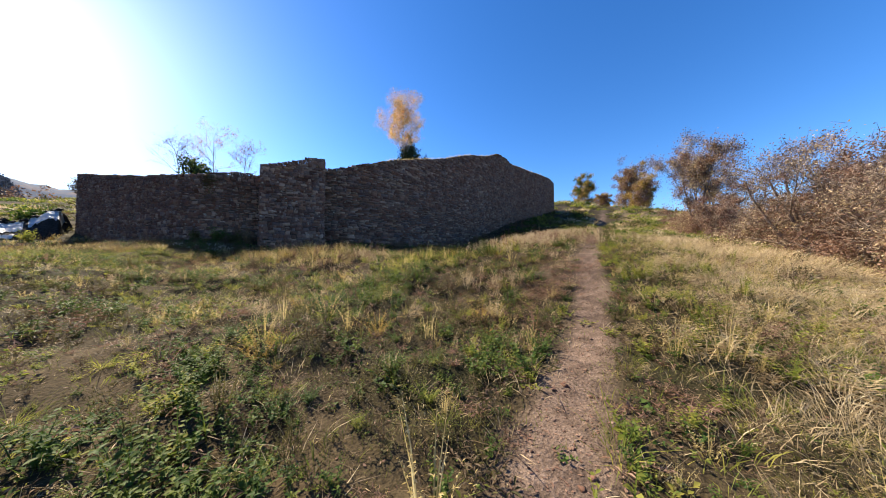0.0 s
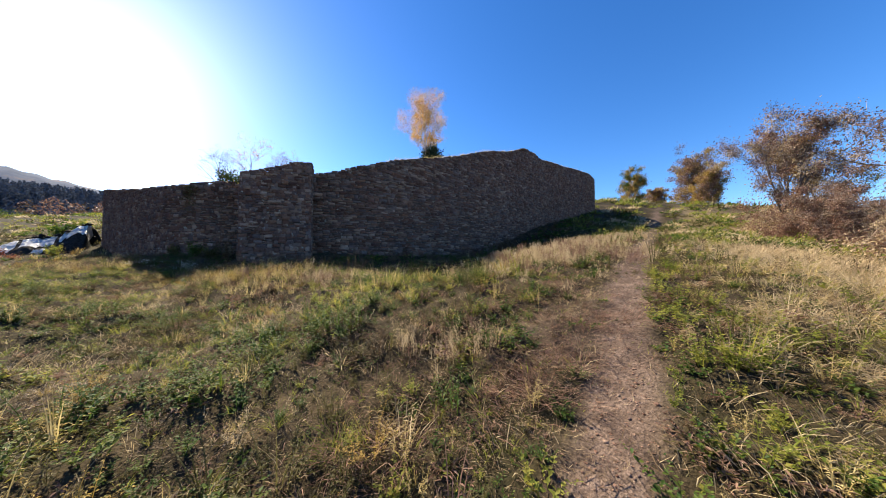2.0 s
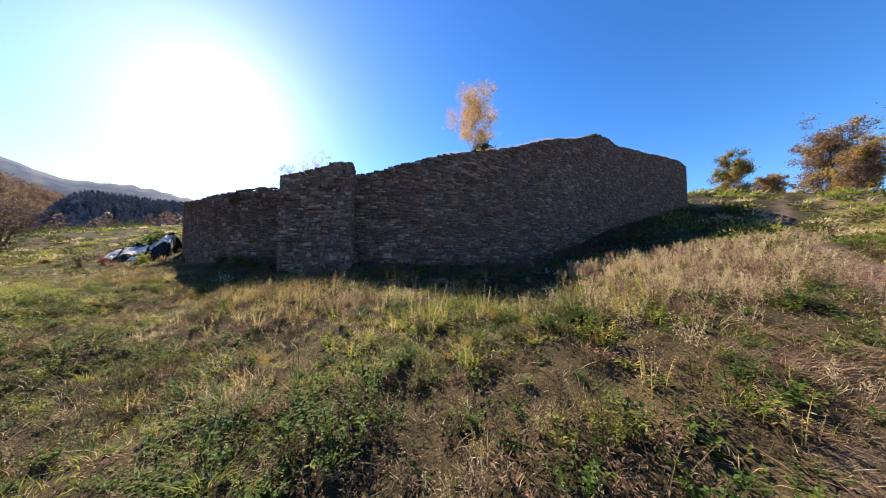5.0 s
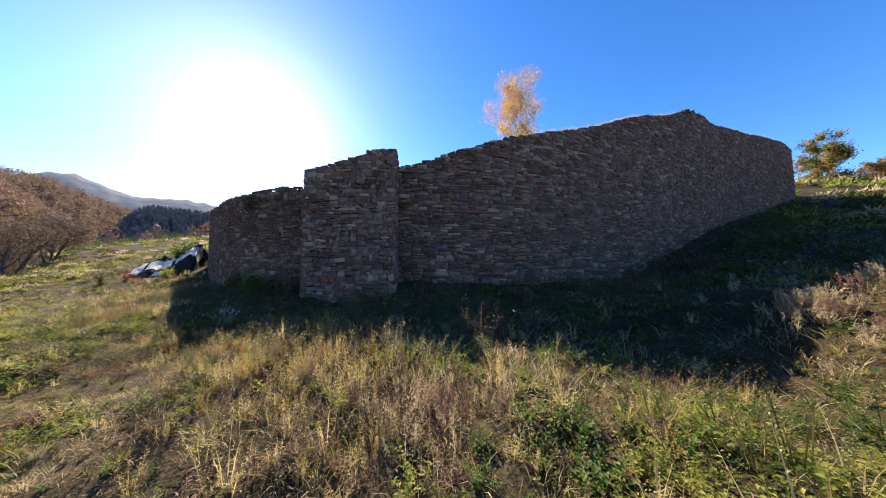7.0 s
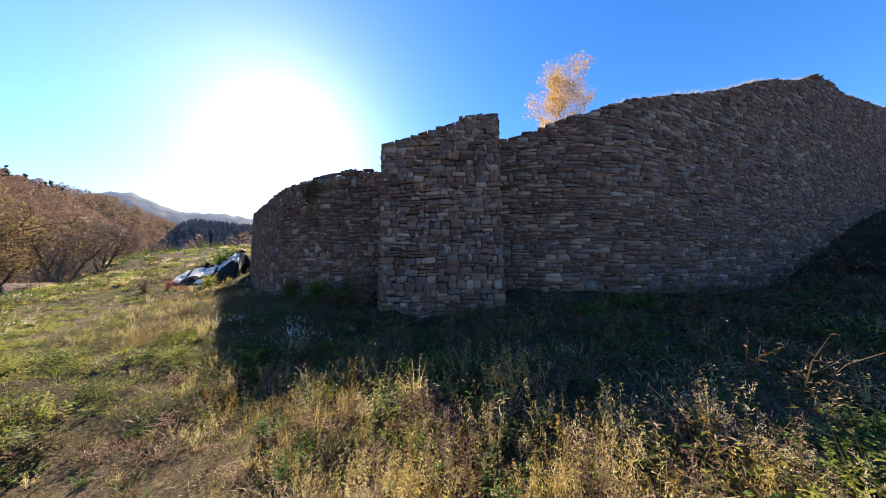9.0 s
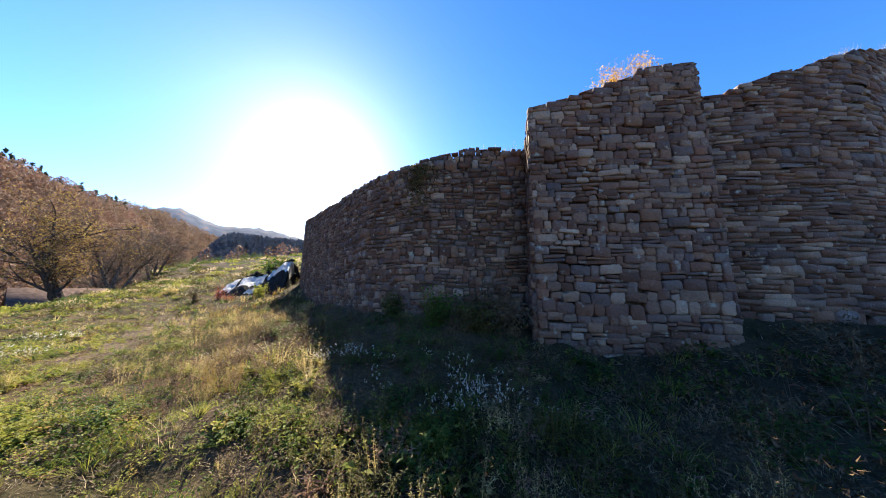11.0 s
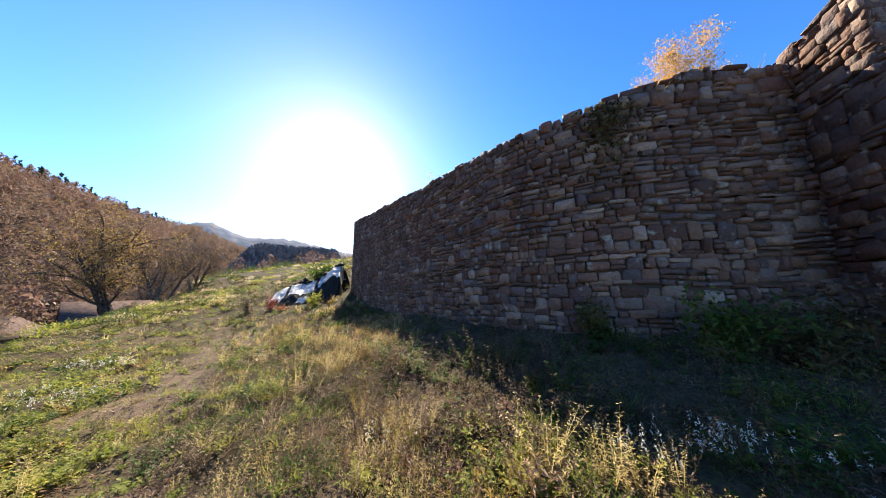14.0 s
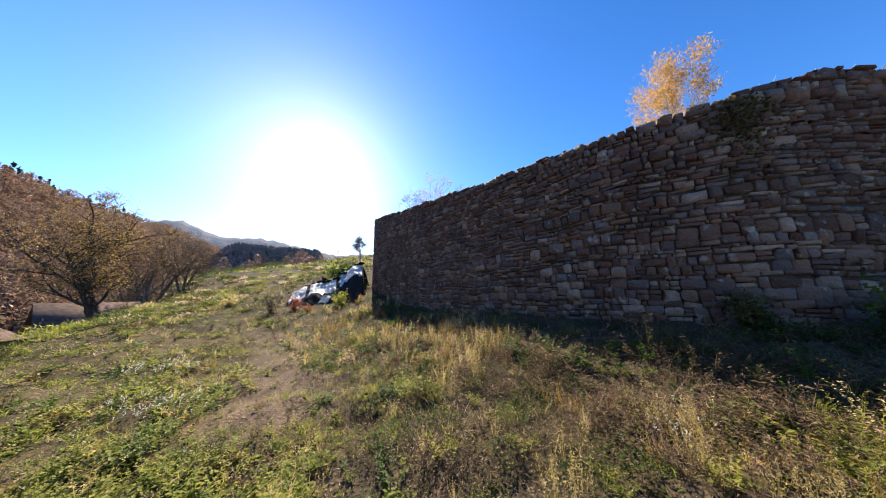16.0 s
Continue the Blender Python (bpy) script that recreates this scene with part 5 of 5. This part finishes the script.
# plumed weeds: drifts of them at the edge of the shade and along the footpath
DRIFTS = [(15.8, -8.8, 1.8, 0.8, 110), (19, -6.8, 2.4, 0.9, 130), (25, -4.4, 3.0, 0.9, 110), (9.6, -11.3, 0.3, 0.35, 12), (8.9, -11.0, 0.25, 0.3, 8), (17.0, -9.9, 0.5, 0.4, 20), (13.2, -8.4, 1.0, 0.5, 24), (7.6, -4.5, 0.7, 0.4, 40), (6.2, -3.2, 0.8, 0.5, 70), (4.8, -2.1, 0.8, 0.5, 70),
          (3.2, -0.9, 0.6, 0.5, 44), (2.0, 0.2, 0.5, 0.4, 26), (-1.5, 2.2, 0.2, 0.2, 26), (-2.1, 3.1, 0.3, 0.35, 46), (-2.6, 4.2, 0.25, 0.3, 14), (-3.6, 6.2, 0.6, 0.6, 90), (-4.1, 8.0, 0.8, 1.2, 120), (-6.2, 8.6, 0.4, 0.5, 22), (-0.95, 2.75, 0.22, 0.18, 12), (0.1, 2.95, 0.3, 0.14, 12), (-8, 12.5, 1.0, 1.8, 80), (17, -5.2, 0.9, 0.5, 36), (17.0, -3.6, 0.45, 0.3, 40), (-3.3, 3.4, 0.2, 0.2, 5)]
pts = np.concatenate([np.stack([r.normal(x_, sx, k), r.normal(y_, sy, k)], -1) for x_, y_, sx, sy, k in DRIFTS])
pts = pts[~behind_wall(pts[:, 0], pts[:, 1]) & ((shade(pts[:, 0], pts[:, 1]) > 2.9) | (pts[:, 1] > 5.5))]
east, pick_ = pts[:, 0] > 7, r.random(len(pts))
for name, mat, sel, lb in (("pale_plumes", STRAW, east & (pick_ < 0.65), "pale plumed weeds gone to seed on the slope"), ("golden_plumes", GOLD, ~east & (pick_ < 0.5), "golden plumed weeds gone to seed"), ("ochre_plumes", OCHRE, ~east & (pick_ >= 0.5) & (pick_ < 0.75), "ochre plumed weeds gone to seed"), ("brown_plumes", RUST, (pick_ >= 0.75) | east & (pick_ >= 0.65), "rusty brown plumed weeds gone to seed")):
    st, fl_ = plumes(r, pts[sel], 8, 0.5, 42, 0.0078, 0.42)
    put(name, mesh_np(name, np.concatenate([st[0], fl_[0]]), np.concatenate([st[1], fl_[1] + len(st[0])])), mat, label=lb, category="weeds", kind="stuff")
# weeds in the shade of the wall
p = sow(r, 420, (-8, 40, -6, 16), lambda x, y: ((shade(x, y) > 0.7) & (shade(x, y) < 4.0)) * (0.25 + 0.75 * patchy(x, y, 0.8, 4.4)), 0.8)
st, fl_ = plumes(r, p, 5, 0.75, 16, 0.012)
put("shade_stems", mesh_np("shade_stems", *st), BROWN, label="thin stems of weeds in the shade", category="weeds", kind="stuff")
put("shade_plumes", mesh_np("shade_plumes", *fl_), BROWN, label="withered plumed weeds in the shade of the wall", category="weeds", kind="stuff")
p = sow(r, 700, (-8, 40, -6, 16), lambda x, y: (shade(x, y) > 0.1) * (shade(x, y) < 5.0) * 1.0, 0.8)
put("shade_weeds", mesh_np("shade_weeds", *clumps(r, p[::3], 0.32, 0.05, 170, 0.8)), GREEN, label="dark green weeds along the foot of the wall", category="weeds", kind="stuff")
put("shade_litter", mesh_np("shade_litter", *clumps(r, np.concatenate([p[1::3], p[2::3]]), 0.3, 0.045, 200, 0.9, 0.2, True)), BROWN, label="withered brown weeds along the foot of the wall", category="weeds", kind="stuff")
# white asters
AST = [(1.95, 1.5, 0.25, 0.18, 20), (2.4, 1.5, 0.25, 0.15, 18), (-0.05, 2.85, 0.14, 0.12, 9), (0.3, 2.65, 0.15, 0.1, 9), (1.2, 2.4, 0.4, 0.3, 8), (-8.4, 5.3, 0.3, 0.25, 14), (-2.2, 3.4, 0.2, 0.15, 8), (-10.6, 7.6, 0.4, 0.3, 16)]
pts = np.concatenate([np.stack([r.normal(x_, sx, k), r.normal(y_, sy, k)], -1) for x_, y_, sx, sy, k in AST])
st, fl_ = plumes(r, pts, 6, 0.42, 9, 0.011, 0.1)
put("aster_stems", mesh_np("aster_stems", *st), GREEN, label="thin green stems of asters", category="flowers", kind="stuff")
put("white_asters", mesh_np("white_asters", *fl_), WHITE, label="small white aster heads in the shade", category="flowers", kind="stuff")

# dead leaves and chips on the earth
p = sow(r, 18000, (-12, 24, -18, 12), lambda x, y: 0.15 + bare(x, y), 1.1)
n_ = len(p)
a_ = r.uniform(0, 6.28, n_)
L_ = (r.uniform(0.008, 0.028, n_) * size_at(p[:, 0], p[:, 1]) * coarse(p[:, 0], p[:, 1]) ** 0.7)[:, None]
c_ = np.stack([p[:, 0], p[:, 1], ground_z(p[:, 0], p[:, 1]) + 0.005], -1)
d_ = np.stack([np.cos(a_), np.sin(a_), r.normal(0.05, 0.12, n_)], -1) * L_
e_ = np.stack([-np.sin(a_), np.cos(a_), r.normal(0.05, 0.2, n_)], -1) * L_ * 0.4
v = np.stack([c_ - d_, c_ + e_, c_ + d_, c_ - e_], 1).reshape(-1, 3)
put("fallen_leaves", mesh_np("fallen_leaves", v, np.arange(n_ * 4).reshape(-1, 4)), RUST, label="dead leaves and chips lying on the earth", category="litter", kind="stuff")

# pebbles on the bare earth
p = sow(r, 3600, (-12, 20, -18, 12), lambda x, y: bare(x, y) ** 2 * np.where(y > 2, 2.0, 0.6), 1.0)
oct_ = np.array([(1, 0, 0), (0, 1, 0), (-1, 0, 0), (0, -1, 0), (0, 0, 0.7), (0, 0, -0.5)])
of = np.array([(0, 1, 4), (1, 2, 4), (2, 3, 4), (3, 0, 4), (1, 0, 5), (2, 1, 5), (3, 2, 5), (0, 3, 5)])
sz = (0.005 + r.exponential(0.007, len(p))) * size_at(p[:, 0], p[:, 1])
v = oct_[None] * sz[:, None, None] * r.uniform(0.6, 1.3, (len(p), 6, 3)) + np.stack([p[:, 0], p[:, 1], ground_z(p[:, 0], p[:, 1])], -1)[:, None]
put("pebbles", mesh_np("pebbles", v.reshape(-1, 3), (of[None] + 6 * np.arange(len(p))[:, None, None]).reshape(-1, 3)), STONE, label="small pebbles on the trodden earth", category="pebbles", kind="stuff")


# ---- things at the end of the wall ----
def heap_z(u, v):
    k = np.clip(v / 0.72, 0, 1)
    return (0.5 + 1.95 * u ** 1.4) * (1 - ss(0.93, 1.0, u) * 0.9) * np.where(v < 0.72, np.sin(k * np.pi / 2) ** 0.9, np.sqrt(np.clip(1 - ((v - 0.72) / 0.28) ** 2, 0, 1)))


def crumple(u, v):
    """Irregular folds."""
    rr_ = np.random.default_rng(55)
    out = 0 * u
    for k in range(14):
        fu, fv = rr_.normal(0, 16 + 3 * k), rr_.normal(0, 9 + 2 * k)
        out = out + rr_.uniform(0.3, 1) / (1 + 0.25 * k) * (1 - np.abs(np.sin(u * fu + v * fv + rr_.uniform(0, 6.28))))
    return out / 4 - 0.5


def drape(u, v, lift, seed):
    """Places on the covered heap: u along it, v from its front foot over the top to the back."""
    x = -12.9 + 4.5 * u + 0.25 * np.sin(v * 5 + seed)
    y = 15.8 + 0.5 * u + 3.2 * v + 0.15 * np.sin(u * 9 + seed)
    z = ground_z(x, y) - 0.08 + heap_z(u, v) * (0.82 + 0.3 * np.sin(u * 7) * np.sin(u * 3 + 1)) + 0.24 * crumple(u, v) * np.sin(np.pi * np.clip(v, 0, 1)) + lift
    return np.stack([x, y, z], -1)


def sheet(name, u0, u1, v0, v1, lift, nu, nv, mat, parent, seed, torn=0.0, label=""):
    uu, vv = np.meshgrid(np.linspace(0, 1, nu), np.linspace(0, 1, nv), indexing="ij")
    r_ = np.random.default_rng(seed)
    e0, e1 = v0 + torn * np.convolve(r_.normal(0, 1, nu + 4), np.ones(5) / 5, "valid"), v1 + torn * np.convolve(r_.normal(0, 1, nu + 4), np.ones(5) / 5, "valid")
    p_ = drape(u0 + (u1 - u0) * uu, e0[:, None] + (e1 - e0)[:, None] * vv, lift, 1.0)
    i_ = np.arange(nu * nv).reshape(nu, nv)
    f_ = np.stack([i_[:-1, :-1], i_[1:, :-1], i_[1:, 1:], i_[:-1, 1:]], -1).reshape(-1, 4)
    return put(name, mesh_np(name, p_.reshape(-1, 3), f_), mat, parent, label, smooth=True)


m, n, l, b = material("black_plastic", 0.7, 0.04)
tn = noise_tex(n, l, 9, 5, n.new("ShaderNodeNewGeometry").outputs["Position"])
rb = ramp(n, [(0.3, (0.009, 0.009, 0.009)), (0.75, (0.032, 0.031, 0.03))])
l.new(tn.outputs[0], rb.inputs[0]), l.new(rb.outputs[0], b.inputs["Base Color"])
bump(n, l, b, tn.outputs[0], 0.8, 0.06)
PLASTIC = m
m, n, l, b = material("white_plastic", 0.4, 0.5)
tn = noise_tex(n, l, 7, 5, n.new("ShaderNodeNewGeometry").outputs["Position"])
rb = ramp(n, [(0.3, (0.7, 0.7, 0.72)), (0.7, (0.88, 0.88, 0.88))])
l.new(tn.outputs[0], rb.inputs[0]), l.new(rb.outputs[0], b.inputs["Base Color"])
bump(n, l, b, tn.outputs[0], 0.7, 0.05)
thin = n.new("ShaderNodeBsdfTranslucent")
l.new(rb.outputs[0], thin.inputs[0])
both = n.new("ShaderNodeMixShader")
both.inputs[0].default_value = 0.5
l.new(b.outputs[0], both.inputs[1]), l.new(thin.outputs[0], both.inputs[2]), l.new(both.outputs[0], n["Material Output"].inputs[0])
SHEET = m
heap = empty("covered_heap", (-11.4, 17.5, float(ground_z(-11.4, 17.5))), "heap covered with black plastic and torn white sheets beside the wall", "heap")
heap_at = Matrix.Translation(heap.location).inverted()
pieces = [sheet("black_cover", 0, 1, 0, 1, 0.0, 110, 60, PLASTIC, heap, 1),
          sheet("white_sheet", 0.27, 0.6, 0.26, 0.74, 0.05, 50, 26, SHEET, heap, 2, 0.06, "crumpled white plastic sheet"),
          sheet("white_sheet", 0.64, 0.97, 0.34, 0.76, 0.05, 46, 20, SHEET, heap, 3, 0.04, "crumpled white plastic sheet"),
          sheet("white_sheet", 0.02, 0.22, 0.2, 0.62, 0.05, 36, 20, SHEET, heap, 4, 0.08, "crumpled white plastic sheet"),
          sheet("white_sheet", 0.45, 0.56, 0.06, 0.18, 0.035, 20, 10, SHEET, heap, 5, 0.05, "torn strip of white plastic")]
for ob in pieces:
    ob.data.transform(heap_at)
rs = np.random.default_rng(77)
for k in range(16):
    u_, v_ = 0.2 + 0.78 * k / 15 + rs.normal(0, 0.01), rs.uniform(0.6, 0.76)
    c_ = drape(np.array([u_]), np.array([v_]), 0.1, 1.0)[0]
    vv = oct_ * rs.uniform(0.12, 0.26) * rs.uniform(0.7, 1.3, (6, 3))
    put("weight_clod", mesh_np("weight_clod", vv + c_ - np.array(heap.location), of), PLASTIC, heap)


def shrub(name, x, y, radius, height, count, leaf, mat, bark, seed, label):
    """A leafy shrub: thin stems and leaves in an uneven mass."""
    rr = np.random.default_rng(seed)
    top = empty(name, on_ground(x, y), label, "shrub")
    stems_ = []
    for _ in range(9):
        a = rr.uniform(0, 6.28)
        w = np.array([math.cos(a) * radius * 0.7, math.sin(a) * radius * 0.7, height]) / height
        pp, _w = limb(rr, (0, 0, -0.1), w / np.linalg.norm(w), height * rr.uniform(0.6, 1.0), 0.12, 0.0, 5)
        stems_.append((pp, tube(pp, np.linspace(0.014, 0.004, 6), 4)))
    v, f = gather([q[1] for q in stems_])
    put("stem", mesh_np("stem", v, f), bark, top)
    pts_ = np.concatenate([q[0][1:] for q in stems_])
    pick = pts_[rr.integers(0, len(pts_), count)] + rr.normal(0, radius * 0.22, (count, 3))
    pick[:, 2] = np.abs(pick[:, 2])
    v, f = leaf_cards(rr, pick, leaf)
    put("foliage", mesh_np("foliage", v, f), mat, top)
    return top


shrub("red_shrub", -11.6, 15.4, 0.35, 1.1, 450, 0.04, RED, BROWN, 81, "scarlet autumn shrub before the plastic heap")
shrub("red_shrub", -10.8, 15.2, 0.5, 0.4, 300, 0.04, RED, BROWN, 82, "low reddish shrub before the plastic heap")
shrub("green_shrub", -9.2, 15.5, 0.5, 1.0, 500, 0.06, LIME, BROWN, 83, "yellow-green shrub at the corner of the wall")
shrub("dark_shrub", -10.2, 19.8, 1.5, 1.6, 4200, 0.12, GREEN, BROWN, 84, "dark green shrub behind the heap")
shrub("yellow_shrub", -16.5, 17.5, 0.6, 0.6, 500, 0.06, GOLD, BROWN, 85, "low yellow shrub in the meadow")
shrub("dark_shrub", 1.7, 3.95, 0.45, 0.95, 1500, 0.035, GREEN, BROWN, 87, "dark green shrub against the foot of the wall")
shrub("dark_shrub", 2.5, 3.75, 0.5, 0.85, 1500, 0.035, OLIVE, BROWN, 88, "dark olive shrub against the foot of the wall")
shrub("dark_shrub", 0.7, 4.75, 0.35, 0.7, 1000, 0.035, OLIVE, BROWN, 89, "small dark shrub against the foot of the wall")
shrub("dark_shrub", 3.2, 3.5, 0.45, 1.05, 1300, 0.035, BROWN, BROWN, 90, "withered dark shrub in the corner by the buttress")
shrub("brown_shrub", -12.3, 14.6, 0.35, 1.0, 500, 0.04, BROWN, BROWN, 86, "withered brown weed bush")

# creeper on the wall
rr = np.random.default_rng(91)
uc = WALL_A.length * 0.845
uu = uc + rr.normal(0, 0.24, 620)
zz = 6.2 - np.abs(rr.normal(0, 0.7, 620))
pv = WALL_A.place(uu, zz, rr.uniform(0.02, 0.1, 620))
v, f = leaf_cards(rr, pv, 0.035)
put("wall_creeper", mesh_np("wall_creeper", v, f), OLIVE, label="creeper hanging over the face of the wall", category="creeper", kind="stuff")

# loose rubble on the wall top
uu = np.concatenate([rr.uniform(0.1, 0.98, 160), rr.normal(0.525, 0.03, 260)]) * WALL_C.length
n_ = len(uu)
pile = 0.32 * np.exp(-((uu / WALL_C.length - 0.525) / 0.035) ** 2)
back_ = rr.uniform(0.1, 1.1, n_)
base_ = WALL_C.place(uu, WALL_C.top(uu) - 0.1 + rr.uniform(0, 0.14, n_) + pile * np.sqrt(rr.uniform(0, 1, n_)) * (0.4 + 0.6 * back_), -back_)
v = oct_[None] * rr.uniform(0.1, 0.3, n_)[:, None, None] * rr.uniform(0.5, 1.2, (n_, 6, 3)) * np.array([1.3, 1.0, 0.7]) + base_[:, None]
put("loose_rubble", mesh_np("loose_rubble", v.reshape(-1, 3), (of[None] + 6 * np.arange(n_)[:, None, None]).reshape(-1, 3)), STONE, label="loose stones lying on the broken wall top", category="rubble", kind="stuff")

# dry grass on the wall tops
vs = []
for fc_, n_, u0_, u1_ in ((WALL_C, 1500, 0.12, 0.99), (WALL_A, 160, 0.02, 0.98)):
    uu = rr.uniform(u0_, u1_, n_) * fc_.length
    base_ = fc_.place(uu, fc_.top(uu) - 0.12, -rr.uniform(0.1, 0.9, n_))
    for k in range(7):
        a = rr.uniform(0, 6.28, n_)
        h_ = rr.uniform(0.1, 0.3, n_) * (1.4 if fc_ is WALL_C else 1)
        sd = np.stack([np.cos(a), np.sin(a), 0 * a], -1) * 0.008
        tip = base_ + np.stack([np.sin(a) * h_ * 0.5, np.cos(a) * h_ * 0.5, h_], -1)
        vs.append(np.stack([base_ - sd, base_ + sd, tip], 1).reshape(-1, 3))
v = np.concatenate(vs)
put("wall_top_grass", mesh_np("wall_top_grass", v, np.arange(len(v)).reshape(-1, 3)), GOLD, label="dry grass growing on the wall top", category="grass", kind="stuff")

# ---- sheds below the terrace ----
m, n, l, b = material("grey_render", 0.9, 0.2)
tn = noise_tex(n, l, 2.5, 6, n.new("ShaderNodeNewGeometry").outputs["Position"])
rb = ramp(n, [(0.3, (0.24, 0.22, 0.21)), (0.7, (0.38, 0.35, 0.33))])
l.new(tn.outputs[0], rb.inputs[0]), l.new(rb.outputs[0], b.inputs["Base Color"])
RENDERED = m
m, n, l, b = material("old_roof_tiles", 0.95, 0.05)
tn = noise_tex(n, l, 3.5, 6, n.new("ShaderNodeNewGeometry").outputs["Position"])
rb = ramp(n, [(0.3, (0.06, 0.045, 0.042)), (0.7, (0.12, 0.088, 0.08))])
l.new(tn.outputs[0], rb.inputs[0]), l.new(rb.outputs[0], b.inputs["Base Color"])
TILES = m


def shed(place, turn, wide, deep_, eaves, rise_, label):
    """A small gabled shed: walls with a gable, a thick roof with overhang."""
    top = empty("shed", place, label, "shed")
    top.rotation_euler = (0, 0, radians(turn))
    w, d = wide / 2, deep_ / 2
    v = [(-w, -d, -1), (w, -d, -1), (w, d, -1), (-w, d, -1), (-w, -d, eaves), (w, -d, eaves), (w, d, eaves), (-w, d, eaves), (0, -d, eaves + rise_), (0, d, eaves + rise_)]
    me = bpy.data.meshes.new("wall")
    me.from_pydata(v, [], [(0, 1, 5, 8, 4), (1, 2, 6, 5), (2, 3, 7, 9, 6), (3, 0, 4, 7), (0, 3, 2, 1)])
    put("wall", me, RENDERED, top)
    for s_ in (-1, 1):
        o_, t_ = 0.35, 0.12
        ex, ez = s_ * (w + o_), eaves - o_ * rise_ / w
        q = [(0, -d - o_, eaves + rise_ + 0.03), (ex, -d - o_, ez + 0.03), (ex, d + o_, ez + 0.03), (0, d + o_, eaves + rise_ + 0.03)]
        q += [(x_, y_, z_ + t_) for x_, y_, z_ in q]
        put("roof_side", mesh_np("roof_side", q, [(0, 1, 2, 3), (4, 7, 6, 5), (0, 4, 5, 1), (1, 5, 6, 2), (2, 6, 7, 3), (3, 7, 4, 0)]), TILES, top)
    return top


shed((-34.5, 27.2, -1.1), -32, 4.8, 7.0, 1.9, 1.5, "low grey shed with an old roof below the terrace")
shed((-43.0, 23.4, -2.5), 20, 6.0, 5.0, 1.9, 1.6, "small shed with a reddish roof below the terrace")
